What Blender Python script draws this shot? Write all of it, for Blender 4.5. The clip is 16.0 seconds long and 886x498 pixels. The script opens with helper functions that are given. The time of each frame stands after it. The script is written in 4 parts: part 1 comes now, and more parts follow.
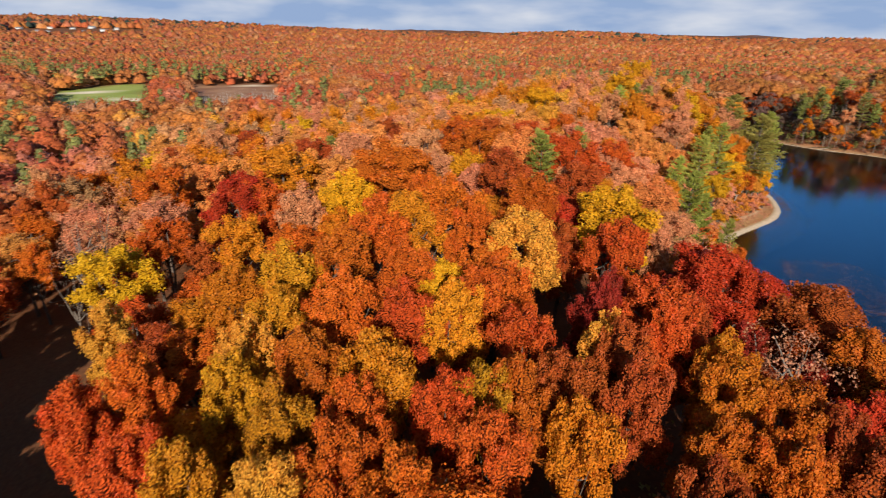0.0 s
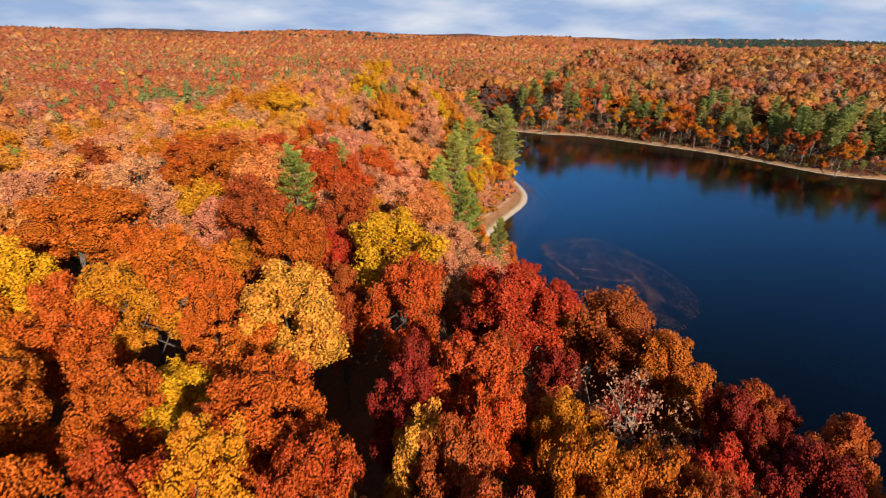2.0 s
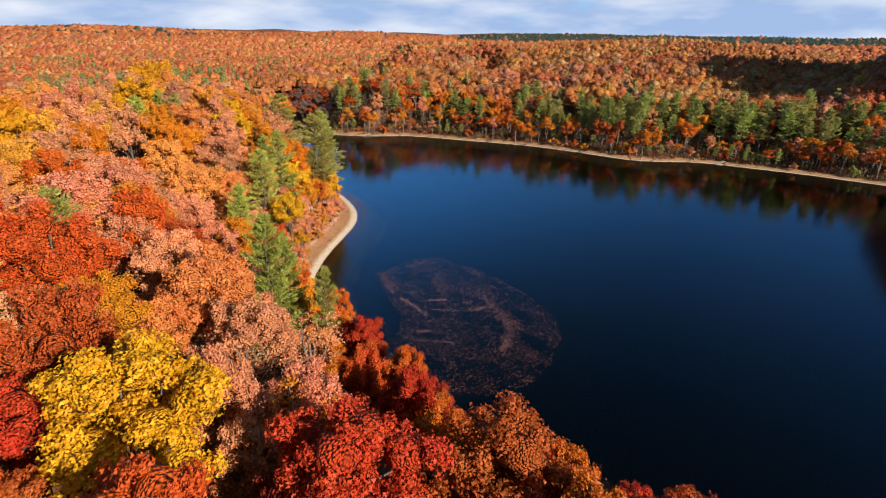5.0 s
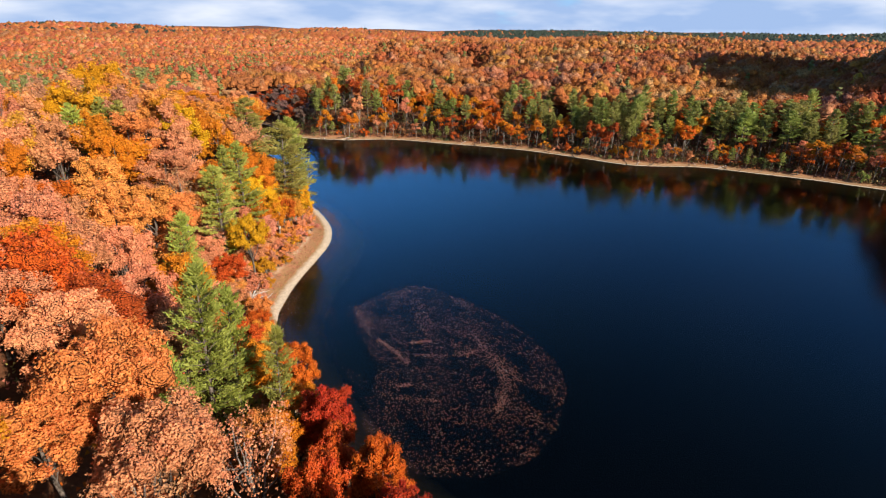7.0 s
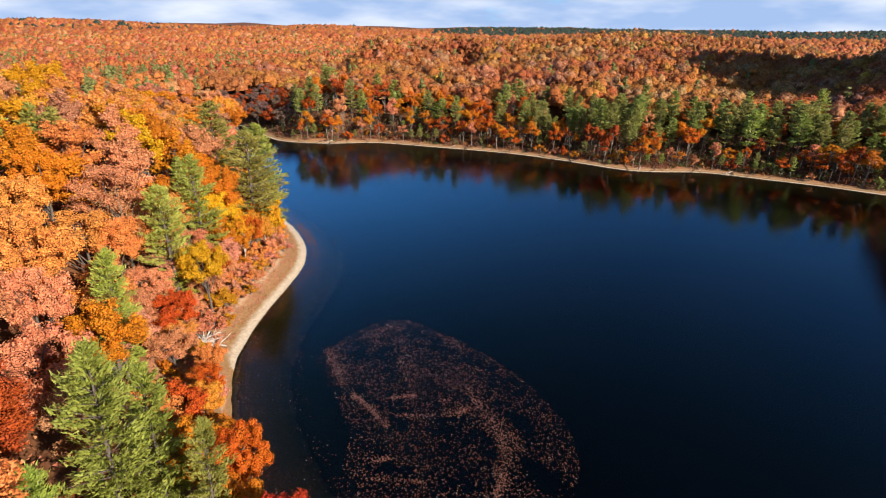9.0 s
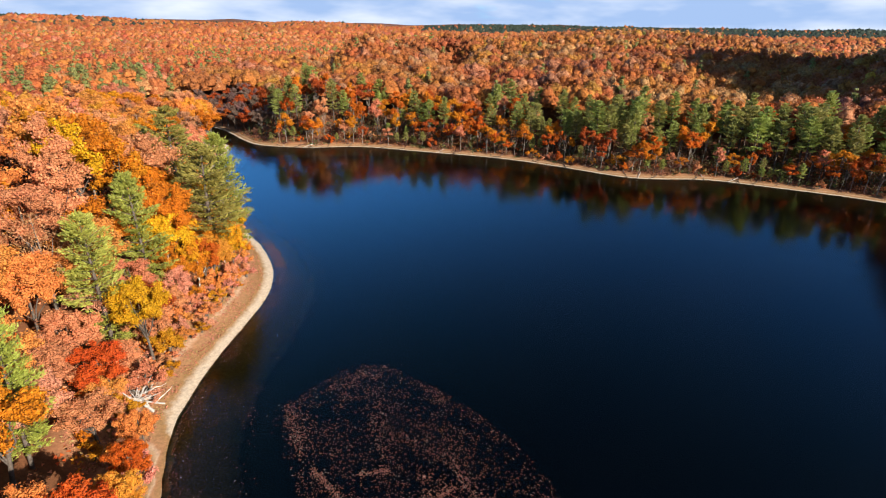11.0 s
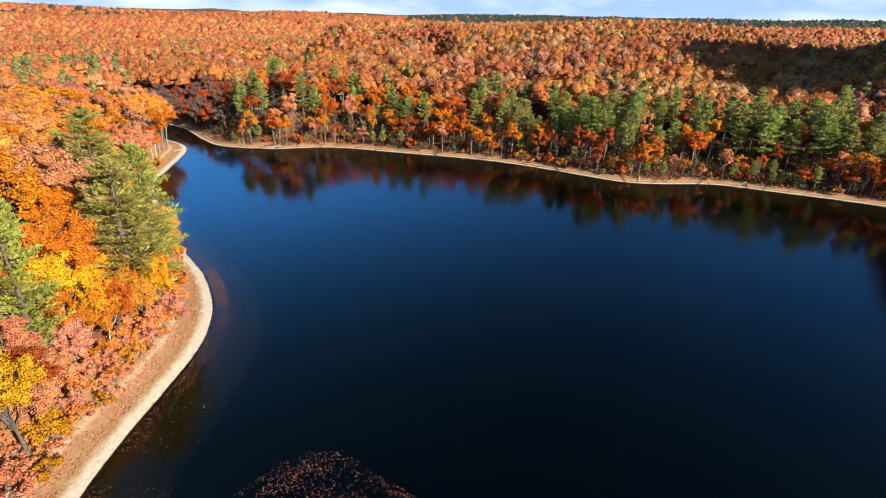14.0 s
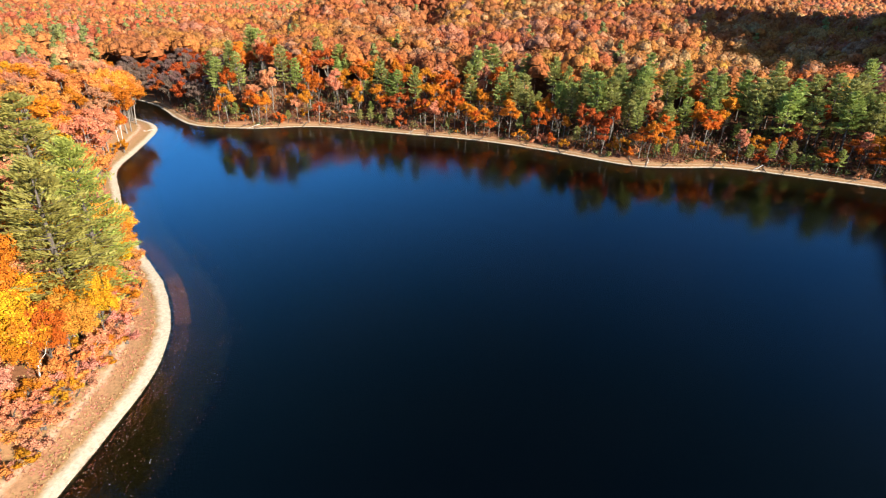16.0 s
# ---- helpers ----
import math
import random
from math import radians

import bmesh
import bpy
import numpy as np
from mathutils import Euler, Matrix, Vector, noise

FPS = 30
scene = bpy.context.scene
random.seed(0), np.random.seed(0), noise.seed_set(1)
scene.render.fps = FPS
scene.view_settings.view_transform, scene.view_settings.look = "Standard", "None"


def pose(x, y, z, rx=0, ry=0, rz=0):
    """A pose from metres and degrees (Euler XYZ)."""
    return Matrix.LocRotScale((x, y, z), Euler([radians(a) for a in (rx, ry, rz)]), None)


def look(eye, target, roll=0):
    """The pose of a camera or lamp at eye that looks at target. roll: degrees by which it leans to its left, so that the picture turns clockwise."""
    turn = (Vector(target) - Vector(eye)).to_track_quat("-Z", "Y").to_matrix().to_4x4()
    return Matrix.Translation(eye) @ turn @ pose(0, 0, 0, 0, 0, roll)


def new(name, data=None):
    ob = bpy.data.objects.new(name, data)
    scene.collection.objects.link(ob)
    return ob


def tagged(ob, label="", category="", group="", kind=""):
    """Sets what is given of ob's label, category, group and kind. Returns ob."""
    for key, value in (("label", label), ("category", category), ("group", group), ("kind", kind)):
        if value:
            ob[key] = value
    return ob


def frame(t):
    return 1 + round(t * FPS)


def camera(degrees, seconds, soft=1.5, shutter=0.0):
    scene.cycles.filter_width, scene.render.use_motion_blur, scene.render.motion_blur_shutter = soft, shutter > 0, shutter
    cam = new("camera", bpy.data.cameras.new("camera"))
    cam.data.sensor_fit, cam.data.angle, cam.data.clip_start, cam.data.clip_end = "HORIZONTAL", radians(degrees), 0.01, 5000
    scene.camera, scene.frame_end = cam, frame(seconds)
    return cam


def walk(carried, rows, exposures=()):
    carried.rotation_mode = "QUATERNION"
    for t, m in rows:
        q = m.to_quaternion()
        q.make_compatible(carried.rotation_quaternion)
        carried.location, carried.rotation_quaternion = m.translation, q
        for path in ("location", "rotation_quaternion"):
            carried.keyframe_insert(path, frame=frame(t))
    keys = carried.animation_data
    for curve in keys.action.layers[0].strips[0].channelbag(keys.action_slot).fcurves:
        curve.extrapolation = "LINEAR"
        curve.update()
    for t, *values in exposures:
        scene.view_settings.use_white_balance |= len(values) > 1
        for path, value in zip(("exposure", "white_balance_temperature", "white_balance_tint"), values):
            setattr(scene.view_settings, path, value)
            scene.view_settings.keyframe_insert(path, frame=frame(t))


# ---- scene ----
# ---- camera ----
cam = camera(79.1, 16.0, soft=1.1, shutter=0.25)
METRES, EYE, TILT, LEAN, TURN = 120.0, 49.7, -22.0, -1.2, 0.0
ROWS = [
    (0.0, 0.0, 0.0, 0.0, -0.0, 0.0, 0.0),
    (0.5, 0.0007, 0.0283, 0.011, -7.9, -0.23, 3.24),
    (1.0, 0.0054, 0.0582, 0.0221, -14.47, -0.75, 5.91),
    (1.5, 0.0136, 0.0856, 0.0325, -19.57, -1.38, 7.79),
    (2.0, 0.0246, 0.1132, 0.0434, -24.31, -2.15, 9.47),
    (2.5, 0.0376, 0.1384, 0.053, -29.64, -3.17, 11.31),
    (3.0, 0.0538, 0.1634, 0.0631, -35.76, -4.54, 13.27),
    (3.5, 0.072, 0.186, 0.0715, -39.29, -5.46, 14.37),
    (4.0, 0.0935, 0.2084, 0.08, -40.77, -5.91, 14.81),
    (6.5, 0.2127, 0.3153, 0.124, -43.51, -7.04, 15.61),
    (7.0, 0.2388, 0.3381, 0.1325, -43.84, -7.2, 15.72),
    (7.5, 0.2636, 0.3594, 0.1411, -44.19, -7.37, 15.78),
    (8.0, 0.2891, 0.3812, 0.1488, -44.44, -7.51, 15.84),
    (8.5, 0.3132, 0.4007, 0.1545, -44.51, -7.58, 15.84),
    (9.0, 0.3387, 0.4207, 0.1613, -44.86, -7.74, 15.93),
    (11.5, 0.4622, 0.5081, 0.1927, -46.08, -8.39, 16.04),
    (12.0, 0.4857, 0.5243, 0.1974, -46.34, -8.51, 16.1),
    (12.5, 0.5086, 0.5396, 0.2019, -46.62, -8.65, 16.15),
    (13.0, 0.5324, 0.5558, 0.2073, -46.84, -8.82, 16.18),
    (13.5, 0.555, 0.571, 0.2123, -47.05, -9.02, 16.23),
    (14.0, 0.5792, 0.588, 0.2172, -47.34, -9.59, 16.29),
    (14.5, 0.6015, 0.6041, 0.2232, -47.42, -10.25, 16.31),
    (15.0, 0.6251, 0.6213, 0.2306, -47.65, -11.08, 16.36),
    (15.5, 0.6469, 0.6395, 0.2376, -47.84, -11.95, 16.41),
    (16.0, 0.6694, 0.6598, 0.2443, -48.14, -12.83, 16.45),
]
walk(cam, [(t, pose(0, 0, EYE, TILT, LEAN, TURN) @ pose(METRES * x, METRES * y, METRES * z, 90 + pitch, roll, yaw)) for t, x, y, z, yaw, pitch, roll in ROWS],
     [(0.0, 0.65, 6500, 10), (1.5, 0.75, 6500, 10), (3.5, 0.88, 6480, 10), (7.0, 1.05, 6400, 10), (12.5, 1.2, 6250, 8), (14.0, 1.35, 6150, 6.5), (16.0, 1.6, 6000, 4.5)])

# ---- light ----
SUN_EL, SUN_TO = 24.0, (0.02, -1.0)         # elevation, and the way over the ground towards the sun
sun_az = math.atan2(SUN_TO[0], SUN_TO[1])      # clockwise from +y
world = bpy.data.worlds.new("autumn_sky")
scene.world = world
world.use_nodes = True
wt = world.node_tree
wt.nodes.clear()


def wnode(kind, **inputs):
    n = wt.nodes.new(kind)
    for k, v in inputs.items():
        n.inputs[k].default_value = v
    return n


sky = wnode("ShaderNodeTexSky")
sky.sky_type, sky.sun_disc = "NISHITA", False
sky.sun_elevation, sky.sun_rotation = radians(SUN_EL), sun_az
sky.altitude, sky.air_density, sky.dust_density, sky.ozone_density = 60, 1.0, 0.1, 5.0
coord = wnode("ShaderNodeTexCoord")
stretch = wnode("ShaderNodeMapping")
stretch.inputs["Scale"].default_value = (2.0, 2.0, 8.0)
wt.links.new(coord.outputs["Generated"], stretch.inputs["Vector"])
cl = wnode("ShaderNodeTexNoise", Scale=1.7, Detail=6.0, Roughness=0.55)
wt.links.new(stretch.outputs["Vector"], cl.inputs["Vector"])
cover = wnode("ShaderNodeValToRGB")
cover.color_ramp.elements[0].position, cover.color_ramp.elements[0].color = 0.08, (0, 0, 0, 1)
cover.color_ramp.elements[1].position, cover.color_ramp.elements[1].color = 0.34, (1, 1, 1, 1)
wt.links.new(cl.outputs["Fac"], cover.inputs["Fac"])
cl2 = wnode("ShaderNodeTexNoise", Scale=2.6, Detail=4.0, Roughness=0.5)
wt.links.new(stretch.outputs["Vector"], cl2.inputs["Vector"])
tone = wnode("ShaderNodeValToRGB")
tone.color_ramp.elements[0].position, tone.color_ramp.elements[0].color = 0.40, (1.9, 2.65, 4.1, 1)
tone.color_ramp.elements[1].position, tone.color_ramp.elements[1].color = 0.70, (4.2, 4.45, 5.0, 1)
wt.links.new(cl2.outputs["Fac"], tone.inputs["Fac"])
# clouds lie low in the sky and thin out overhead
sep = wnode("ShaderNodeSeparateXYZ")
wt.links.new(coord.outputs["Generated"], sep.inputs[0])
low = wnode("ShaderNodeMapRange")
low.inputs["From Min"].default_value, low.inputs["From Max"].default_value = 0.06, 0.17
low.inputs["To Min"].default_value, low.inputs["To Max"].default_value = 1.0, 0.05
wt.links.new(sep.outputs["Z"], low.inputs["Value"])
amount = wnode("ShaderNodeMath")
amount.operation = "MULTIPLY"
wt.links.new(cover.outputs["Color"], amount.inputs[0])
wt.links.new(low.outputs["Result"], amount.inputs[1])
blend = wnode("ShaderNodeMix")
blend.data_type = "RGBA"
wt.links.new(amount.outputs[0], blend.inputs["Factor"])
deep = wnode("ShaderNodeMix")
deep.data_type, deep.blend_type = "RGBA", "MULTIPLY"
deep.inputs["Factor"].default_value = 1.0
south = wnode("ShaderNodeSeparateXYZ")
wt.links.new(coord.outputs["Generated"], south.inputs[0])
glare = wnode("ShaderNodeMapRange")
glare.interpolation_type = "SMOOTHSTEP"
glare.inputs["From Min"].default_value, glare.inputs["From Max"].default_value = 0.02, -0.6
wt.links.new(south.outputs["Y"], glare.inputs["Value"])
tint = wnode("ShaderNodeMix")
tint.data_type = "RGBA"
tint.inputs["A"].default_value, tint.inputs["B"].default_value = (0.25, 0.65, 1.0, 1), (1.25, 1.05, 0.9, 1)
wt.links.new(glare.outputs["Result"], tint.inputs["Factor"])
wt.links.new(tint.outputs["Result"], deep.inputs["B"])
wt.links.new(sky.outputs["Color"], deep.inputs["A"])
# sky away from the sun brightened by hand, for brighter reflections in the water
north = wnode("ShaderNodeMapRange")
north.interpolation_type = "SMOOTHSTEP"
north.inputs["From Min"].default_value, north.inputs["From Max"].default_value = 0.30, 0.95
wt.links.new(sep.outputs["Y"], north.inputs["Value"])
up = wnode("ShaderNodeMapRange")
up.interpolation_type = "SMOOTHSTEP"
up.inputs["From Min"].default_value, up.inputs["From Max"].default_value = 0.12, 0.34
wt.links.new(sep.outputs["Z"], up.inputs["Value"])
both = wnode("ShaderNodeMath")
both.operation = "MULTIPLY"
wt.links.new(north.outputs["Result"], both.inputs[0])
wt.links.new(up.outputs["Result"], both.inputs[1])
north_boost = wnode("ShaderNodeMix")
north_boost.data_type, north_boost.blend_type = "RGBA", "MULTIPLY"
north_boost.inputs["B"].default_value = (2.5, 2.3, 2.15, 1)
wt.links.new(both.outputs[0], north_boost.inputs["Factor"])
wt.links.new(deep.outputs["Result"], north_boost.inputs["A"])
# deeper towards the zenith
zen = wnode("ShaderNodeMapRange")
zen.interpolation_type = "SMOOTHSTEP"
zen.inputs["From Min"].default_value, zen.inputs["From Max"].default_value = 0.28, 0.68
wt.links.new(sep.outputs["Z"], zen.inputs["Value"])
dim = wnode("ShaderNodeMix")
dim.data_type, dim.blend_type = "RGBA", "MULTIPLY"
dim.inputs["B"].default_value = (0.95, 0.68, 0.45, 1)
wt.links.new(zen.outputs["Result"], dim.inputs["Factor"])
wt.links.new(north_boost.outputs["Result"], dim.inputs["A"])
wt.links.new(dim.outputs["Result"], blend.inputs["A"])
wt.links.new(tone.outputs["Color"], blend.inputs["B"])
bg = wnode("ShaderNodeBackground", Strength=0.10)
wt.links.new(blend.outputs["Result"], bg.inputs["Color"])
wout = wnode("ShaderNodeOutputWorld")
wt.links.new(bg.outputs[0], wout.inputs[0])

sun = new("sun", bpy.data.lights.new("sun", "SUN"))
sun.data.energy, sun.data.angle, sun.data.color = 5.0, radians(0.53), (1.0, 0.93, 0.82)
ce = math.cos(radians(SUN_EL))
sun.matrix_world = look((SUN_TO[0] * ce * 100, SUN_TO[1] * ce * 100, math.sin(radians(SUN_EL)) * 100), (0, 0, 0))


# ---- materials ----
def material(name):
    m = bpy.data.materials.new(name)
    m.use_nodes = True
    m.node_tree.nodes.clear()
    return m, m.node_tree


def node(t, kind, **inputs):
    n = t.nodes.new(kind)
    for k, v in inputs.items():
        n.inputs[k].default_value = v
    return n


def link(t, a, b):
    t.links.new(a, b)


def mix(t, a, b, fac, mode="MIX"):
    n = t.nodes.new("ShaderNodeMix")
    n.data_type, n.blend_type = "RGBA", mode
    for key, v in (("A", a), ("B", b), ("Factor", fac)):
        if hasattr(v, "is_linked"):
            t.links.new(v, n.inputs[key])
        else:
            n.inputs[key].default_value = v
    return n.outputs["Result"]


def ramp(t, fac, stops):
    n = t.nodes.new("ShaderNodeValToRGB")
    while len(n.color_ramp.elements) < len(stops):
        n.color_ramp.elements.new(0.5)
    for e, (p, c) in zip(n.color_ramp.elements, stops):
        e.position, e.color = p, (*c, 1)
    t.links.new(fac, n.inputs["Fac"])
    return n.outputs["Color"]


def noise_of(t, scale, detail=4.0, rough=0.55):
    geo = t.nodes.new("ShaderNodeNewGeometry")
    n = node(t, "ShaderNodeTexNoise", Scale=scale, Detail=detail, Roughness=rough)
    t.links.new(geo.outputs["Position"], n.inputs["Vector"])
    return n.outputs["Fac"]


def surface(m, t, colour, rough=0.8, bump=None, strength=0.3, spec=0.3):
    b = node(t, "ShaderNodeBsdfPrincipled", Roughness=rough)
    b.inputs["Specular IOR Level"].default_value = spec
    t.links.new(colour, b.inputs["Base Color"])
    if bump is not None:
        bn = node(t, "ShaderNodeBump", Strength=strength, Distance=0.2 if strength < 0.9 else 0.7)
        t.links.new(bump, bn.inputs["Height"])
        t.links.new(bn.outputs[0], b.inputs["Normal"])
    o = t.nodes.new("ShaderNodeOutputMaterial")
    t.links.new(b.outputs[0], o.inputs[0])
    return m


def leaf_material(name, source, through_light=0.3, spread=0.2):
    """Autumn leaves: the tree's own hue (object colour or stored hue), varied leaf by leaf and in patches."""
    m, t = material(name)
    if source == "object":
        info = t.nodes.new("ShaderNodeObjectInfo")
        base = info.outputs["Color"]
    else:
        at = t.nodes.new("ShaderNodeAttribute")
        at.attribute_name = "hue"
        base = at.outputs["Color"]
    geo = t.nodes.new("ShaderNodeNewGeometry")
    h = t.nodes.new("ShaderNodeHueSaturation")
    hr = node(t, "ShaderNodeMapRange")
    hr.inputs["To Min"].default_value, hr.inputs["To Max"].default_value = 0.485, 0.515
    vr = node(t, "ShaderNodeMapRange")
    vr.inputs["To Min"].default_value, vr.inputs["To Max"].default_value = 1 - spread, 1 + spread
    patch = noise_of(t, 0.35, 3.0)
    link(t, patch, hr.inputs["Value"])
    link(t, geo.outputs["Random Per Island"], vr.inputs["Value"])
    link(t, hr.outputs[0], h.inputs["Hue"])
    link(t, vr.outputs[0], h.inputs["Value"])
    link(t, base, h.inputs["Color"])
    col = h.outputs["Color"]
    d = node(t, "ShaderNodeBsdfPrincipled", Roughness=0.62)
    d.inputs["Specular IOR Level"].default_value = 0.25
    link(t, col, d.inputs["Base Color"])
    tr = t.nodes.new("ShaderNodeBsdfTranslucent")
    link(t, col, tr.inputs["Color"])
    mx = node(t, "ShaderNodeMixShader", Fac=through_light)
    link(t, d.outputs[0], mx.inputs[1])
    link(t, tr.outputs[0], mx.inputs[2])
    o = t.nodes.new("ShaderNodeOutputMaterial")
    link(t, mx.outputs[0], o.inputs[0])
    return m


def inner_leaf_material():
    """Close-set leaves inside a crown: the tree's hue, broken leaf by leaf with deep relief, the shade between leaves
    painted into the colour.
    """
    m, t = material("inner_leaf")
    info = t.nodes.new("ShaderNodeObjectInfo")
    geo = t.nodes.new("ShaderNodeNewGeometry")
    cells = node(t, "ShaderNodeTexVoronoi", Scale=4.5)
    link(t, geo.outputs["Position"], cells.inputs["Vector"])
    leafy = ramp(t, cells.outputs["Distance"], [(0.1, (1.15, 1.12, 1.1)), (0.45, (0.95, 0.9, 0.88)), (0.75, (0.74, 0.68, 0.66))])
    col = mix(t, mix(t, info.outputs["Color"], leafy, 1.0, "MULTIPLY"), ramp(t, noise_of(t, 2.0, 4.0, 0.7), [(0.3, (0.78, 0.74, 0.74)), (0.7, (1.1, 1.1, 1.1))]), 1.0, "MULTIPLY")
    high = node(t, "ShaderNodeMath")
    high.operation = "SUBTRACT"
    high.inputs[0].default_value = 1.0
    link(t, cells.outputs["Distance"], high.inputs[1])
    return surface(m, t, col, 0.8, high.outputs[0], 1.0, 0.1)


LEAF = leaf_material("autumn_leaf", "object", 0.40, 0.26)
INNER_LEAF = inner_leaf_material()
FAR_LEAF = leaf_material("far_leaf", "attribute", 0.24, 0.14)


def canopy_material():
    """Leafy clumps far off: the tree's hue, broken into sprays of leaves by relief, with shade in the gaps and lit tips
    painted in.
    """
    m, t = material("canopy_leaf")
    at = t.nodes.new("ShaderNodeAttribute")
    at.attribute_name = "hue"
    geo = t.nodes.new("ShaderNodeNewGeometry")
    vr = node(t, "ShaderNodeMapRange")
    vr.inputs["To Min"].default_value, vr.inputs["To Max"].default_value = 0.92, 1.08
    link(t, geo.outputs["Random Per Island"], vr.inputs["Value"])
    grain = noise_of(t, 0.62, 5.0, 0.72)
    gap_shade = ramp(t, grain, [(0.38, (0.60, 0.53, 0.51)), (0.50, (0.95, 0.92, 0.92)), (0.64, (1.22, 1.26, 1.2))])
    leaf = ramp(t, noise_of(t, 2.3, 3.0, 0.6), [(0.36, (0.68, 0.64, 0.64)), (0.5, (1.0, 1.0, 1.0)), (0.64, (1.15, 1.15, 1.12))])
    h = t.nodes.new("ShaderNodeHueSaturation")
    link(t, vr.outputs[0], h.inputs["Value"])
    link(t, mix(t, mix(t, at.outputs["Color"], gap_shade, 1.0, "MULTIPLY"), leaf, 1.0, "MULTIPLY"), h.inputs["Color"])
    return surface(m, t, h.outputs["Color"], 0.85, grain, 1.0, 0.1)


CANOPY = canopy_material()


def bark_material(name, dark, light):
    m, t = material(name)
    c = ramp(t, noise_of(t, 3.0, 6.0), [(0.3, dark), (0.7, light)])
    return surface(m, t, c, 0.9, noise_of(t, 9.0), 0.5, 0.1)


BARK = bark_material("grey_brown_bark", (0.055, 0.040, 0.030), (0.15, 0.115, 0.09))
TWIG_BARK = bark_material("grey_tan_bark", (0.11, 0.085, 0.065), (0.25, 0.20, 0.16))
PALE_BARK = bark_material("pale_bark", (0.33, 0.28, 0.22), (0.58, 0.52, 0.45))
DEAD_WOOD = bark_material("weathered_dead_wood", (0.30, 0.25, 0.21), (0.58, 0.51, 0.44))


def ground_material():
    """Forest floor, grassy bank and pale sand along the waterline, wet below it; the deep bed is coloured near black
    for light lost in the water.
    """
    m, t = material("lake_bank_ground")
    at = t.nodes.new("ShaderNodeAttribute")
    at.attribute_name = "bank"
    wob = node(t, "ShaderNodeMath")
    wob.operation = "MULTIPLY_ADD"
    wob.inputs[1].default_value = 1.8
    link(t, noise_of(t, 0.7, 5.0, 0.65), wob.inputs[0])
    link(t, at.outputs["Fac"], wob.inputs[2])
    mr = node(t, "ShaderNodeMapRange")
    mr.inputs["From Min"].default_value, mr.inputs["From Max"].default_value = -12.0, 20.0
    link(t, wob.outputs[0], mr.inputs["Value"])
    p = lambda s: (s + 0.9 + 12.0) / 32.0
    deep_dark, shallow, sand = (0.0008, 0.0012, 0.0014), (0.33, 0.175, 0.06), (0.50, 0.395, 0.285)
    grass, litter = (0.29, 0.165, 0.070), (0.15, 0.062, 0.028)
    band = ramp(t, mr.outputs[0], [(0.0, deep_dark), (p(-8.5), (0.006, 0.006, 0.003)), (p(-6.6), (0.16, 0.085, 0.022)), (p(-3.5), (0.30, 0.15, 0.045)), (p(-1.6), shallow), (p(-0.3), (0.20, 0.13, 0.08)), (p(0.25), sand),
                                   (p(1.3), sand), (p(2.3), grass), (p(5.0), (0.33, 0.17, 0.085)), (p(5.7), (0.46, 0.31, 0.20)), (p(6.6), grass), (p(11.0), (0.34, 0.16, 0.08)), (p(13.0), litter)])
    fine = ramp(t, noise_of(t, 2.2, 8.0, 0.75), [(0.25, (0.55, 0.55, 0.55)), (0.75, (1.35, 1.3, 1.25))])
    col = mix(t, band, fine, 1.0, "MULTIPLY")
    cov = t.nodes.new("ShaderNodeAttribute")
    cov.attribute_name = "cover"
    turf = ramp(t, noise_of(t, 0.05, 4.0), [(0.3, (0.22, 0.27, 0.055)), (0.7, (0.32, 0.33, 0.09))])
    bog = ramp(t, noise_of(t, 0.04, 6.0, 0.7), [(0.3, (0.20, 0.085, 0.05)), (0.7, (0.36, 0.20, 0.11))])
    sepc = t.nodes.new("ShaderNodeSeparateColor")
    link(t, cov.outputs["Color"], sepc.inputs[0])
    col = mix(t, col, turf, sepc.outputs["Green"])
    col = mix(t, col, bog, sepc.outputs["Red"])
    col = mix(t, col, (0.72, 0.60, 0.44, 1), sepc.outputs["Blue"])
    return surface(m, t, col, 0.95, noise_of(t, 3.0, 6.0), 0.4, 0.08)


GROUND = ground_material()


def water_material():
    m, t = material("pond_water")
    geo = t.nodes.new("ShaderNodeNewGeometry")
    mp = node(t, "ShaderNodeMapping")
    mp.inputs["Scale"].default_value = (0.5, 0.9, 1.0)
    link(t, geo.outputs["Position"], mp.inputs["Vector"])
    rip = node(t, "ShaderNodeTexNoise", Scale=1.3, Detail=4.0, Roughness=0.6)
    link(t, mp.outputs[0], rip.inputs["Vector"])
    bn = node(t, "ShaderNodeBump", Strength=0.07, Distance=0.25)
    link(t, rip.outputs["Fac"], bn.inputs["Height"])
    gust = ramp(t, noise_of(t, 0.018, 3.0), [(0.38, (0.06, 0.06, 0.06)), (0.66, (0.13, 0.13, 0.13))])
    gl = node(t, "ShaderNodeBsdfGlossy")
    link(t, gust, gl.inputs["Roughness"])
    link(t, bn.outputs[0], gl.inputs["Normal"])
    tr = node(t, "ShaderNodeBsdfTransparent", Color=(0.72, 0.70, 0.52, 1))
    fr = node(t, "ShaderNodeFresnel", IOR=1.33)
    mx = t.nodes.new("ShaderNodeMixShader")
    link(t, fr.outputs[0], mx.inputs[0])
    link(t, tr.outputs[0], mx.inputs[1])
    link(t, gl.outputs[0], mx.inputs[2])
    o = t.nodes.new("ShaderNodeOutputMaterial")
    link(t, mx.outputs[0], o.inputs[0])
    return m


WATER = water_material()

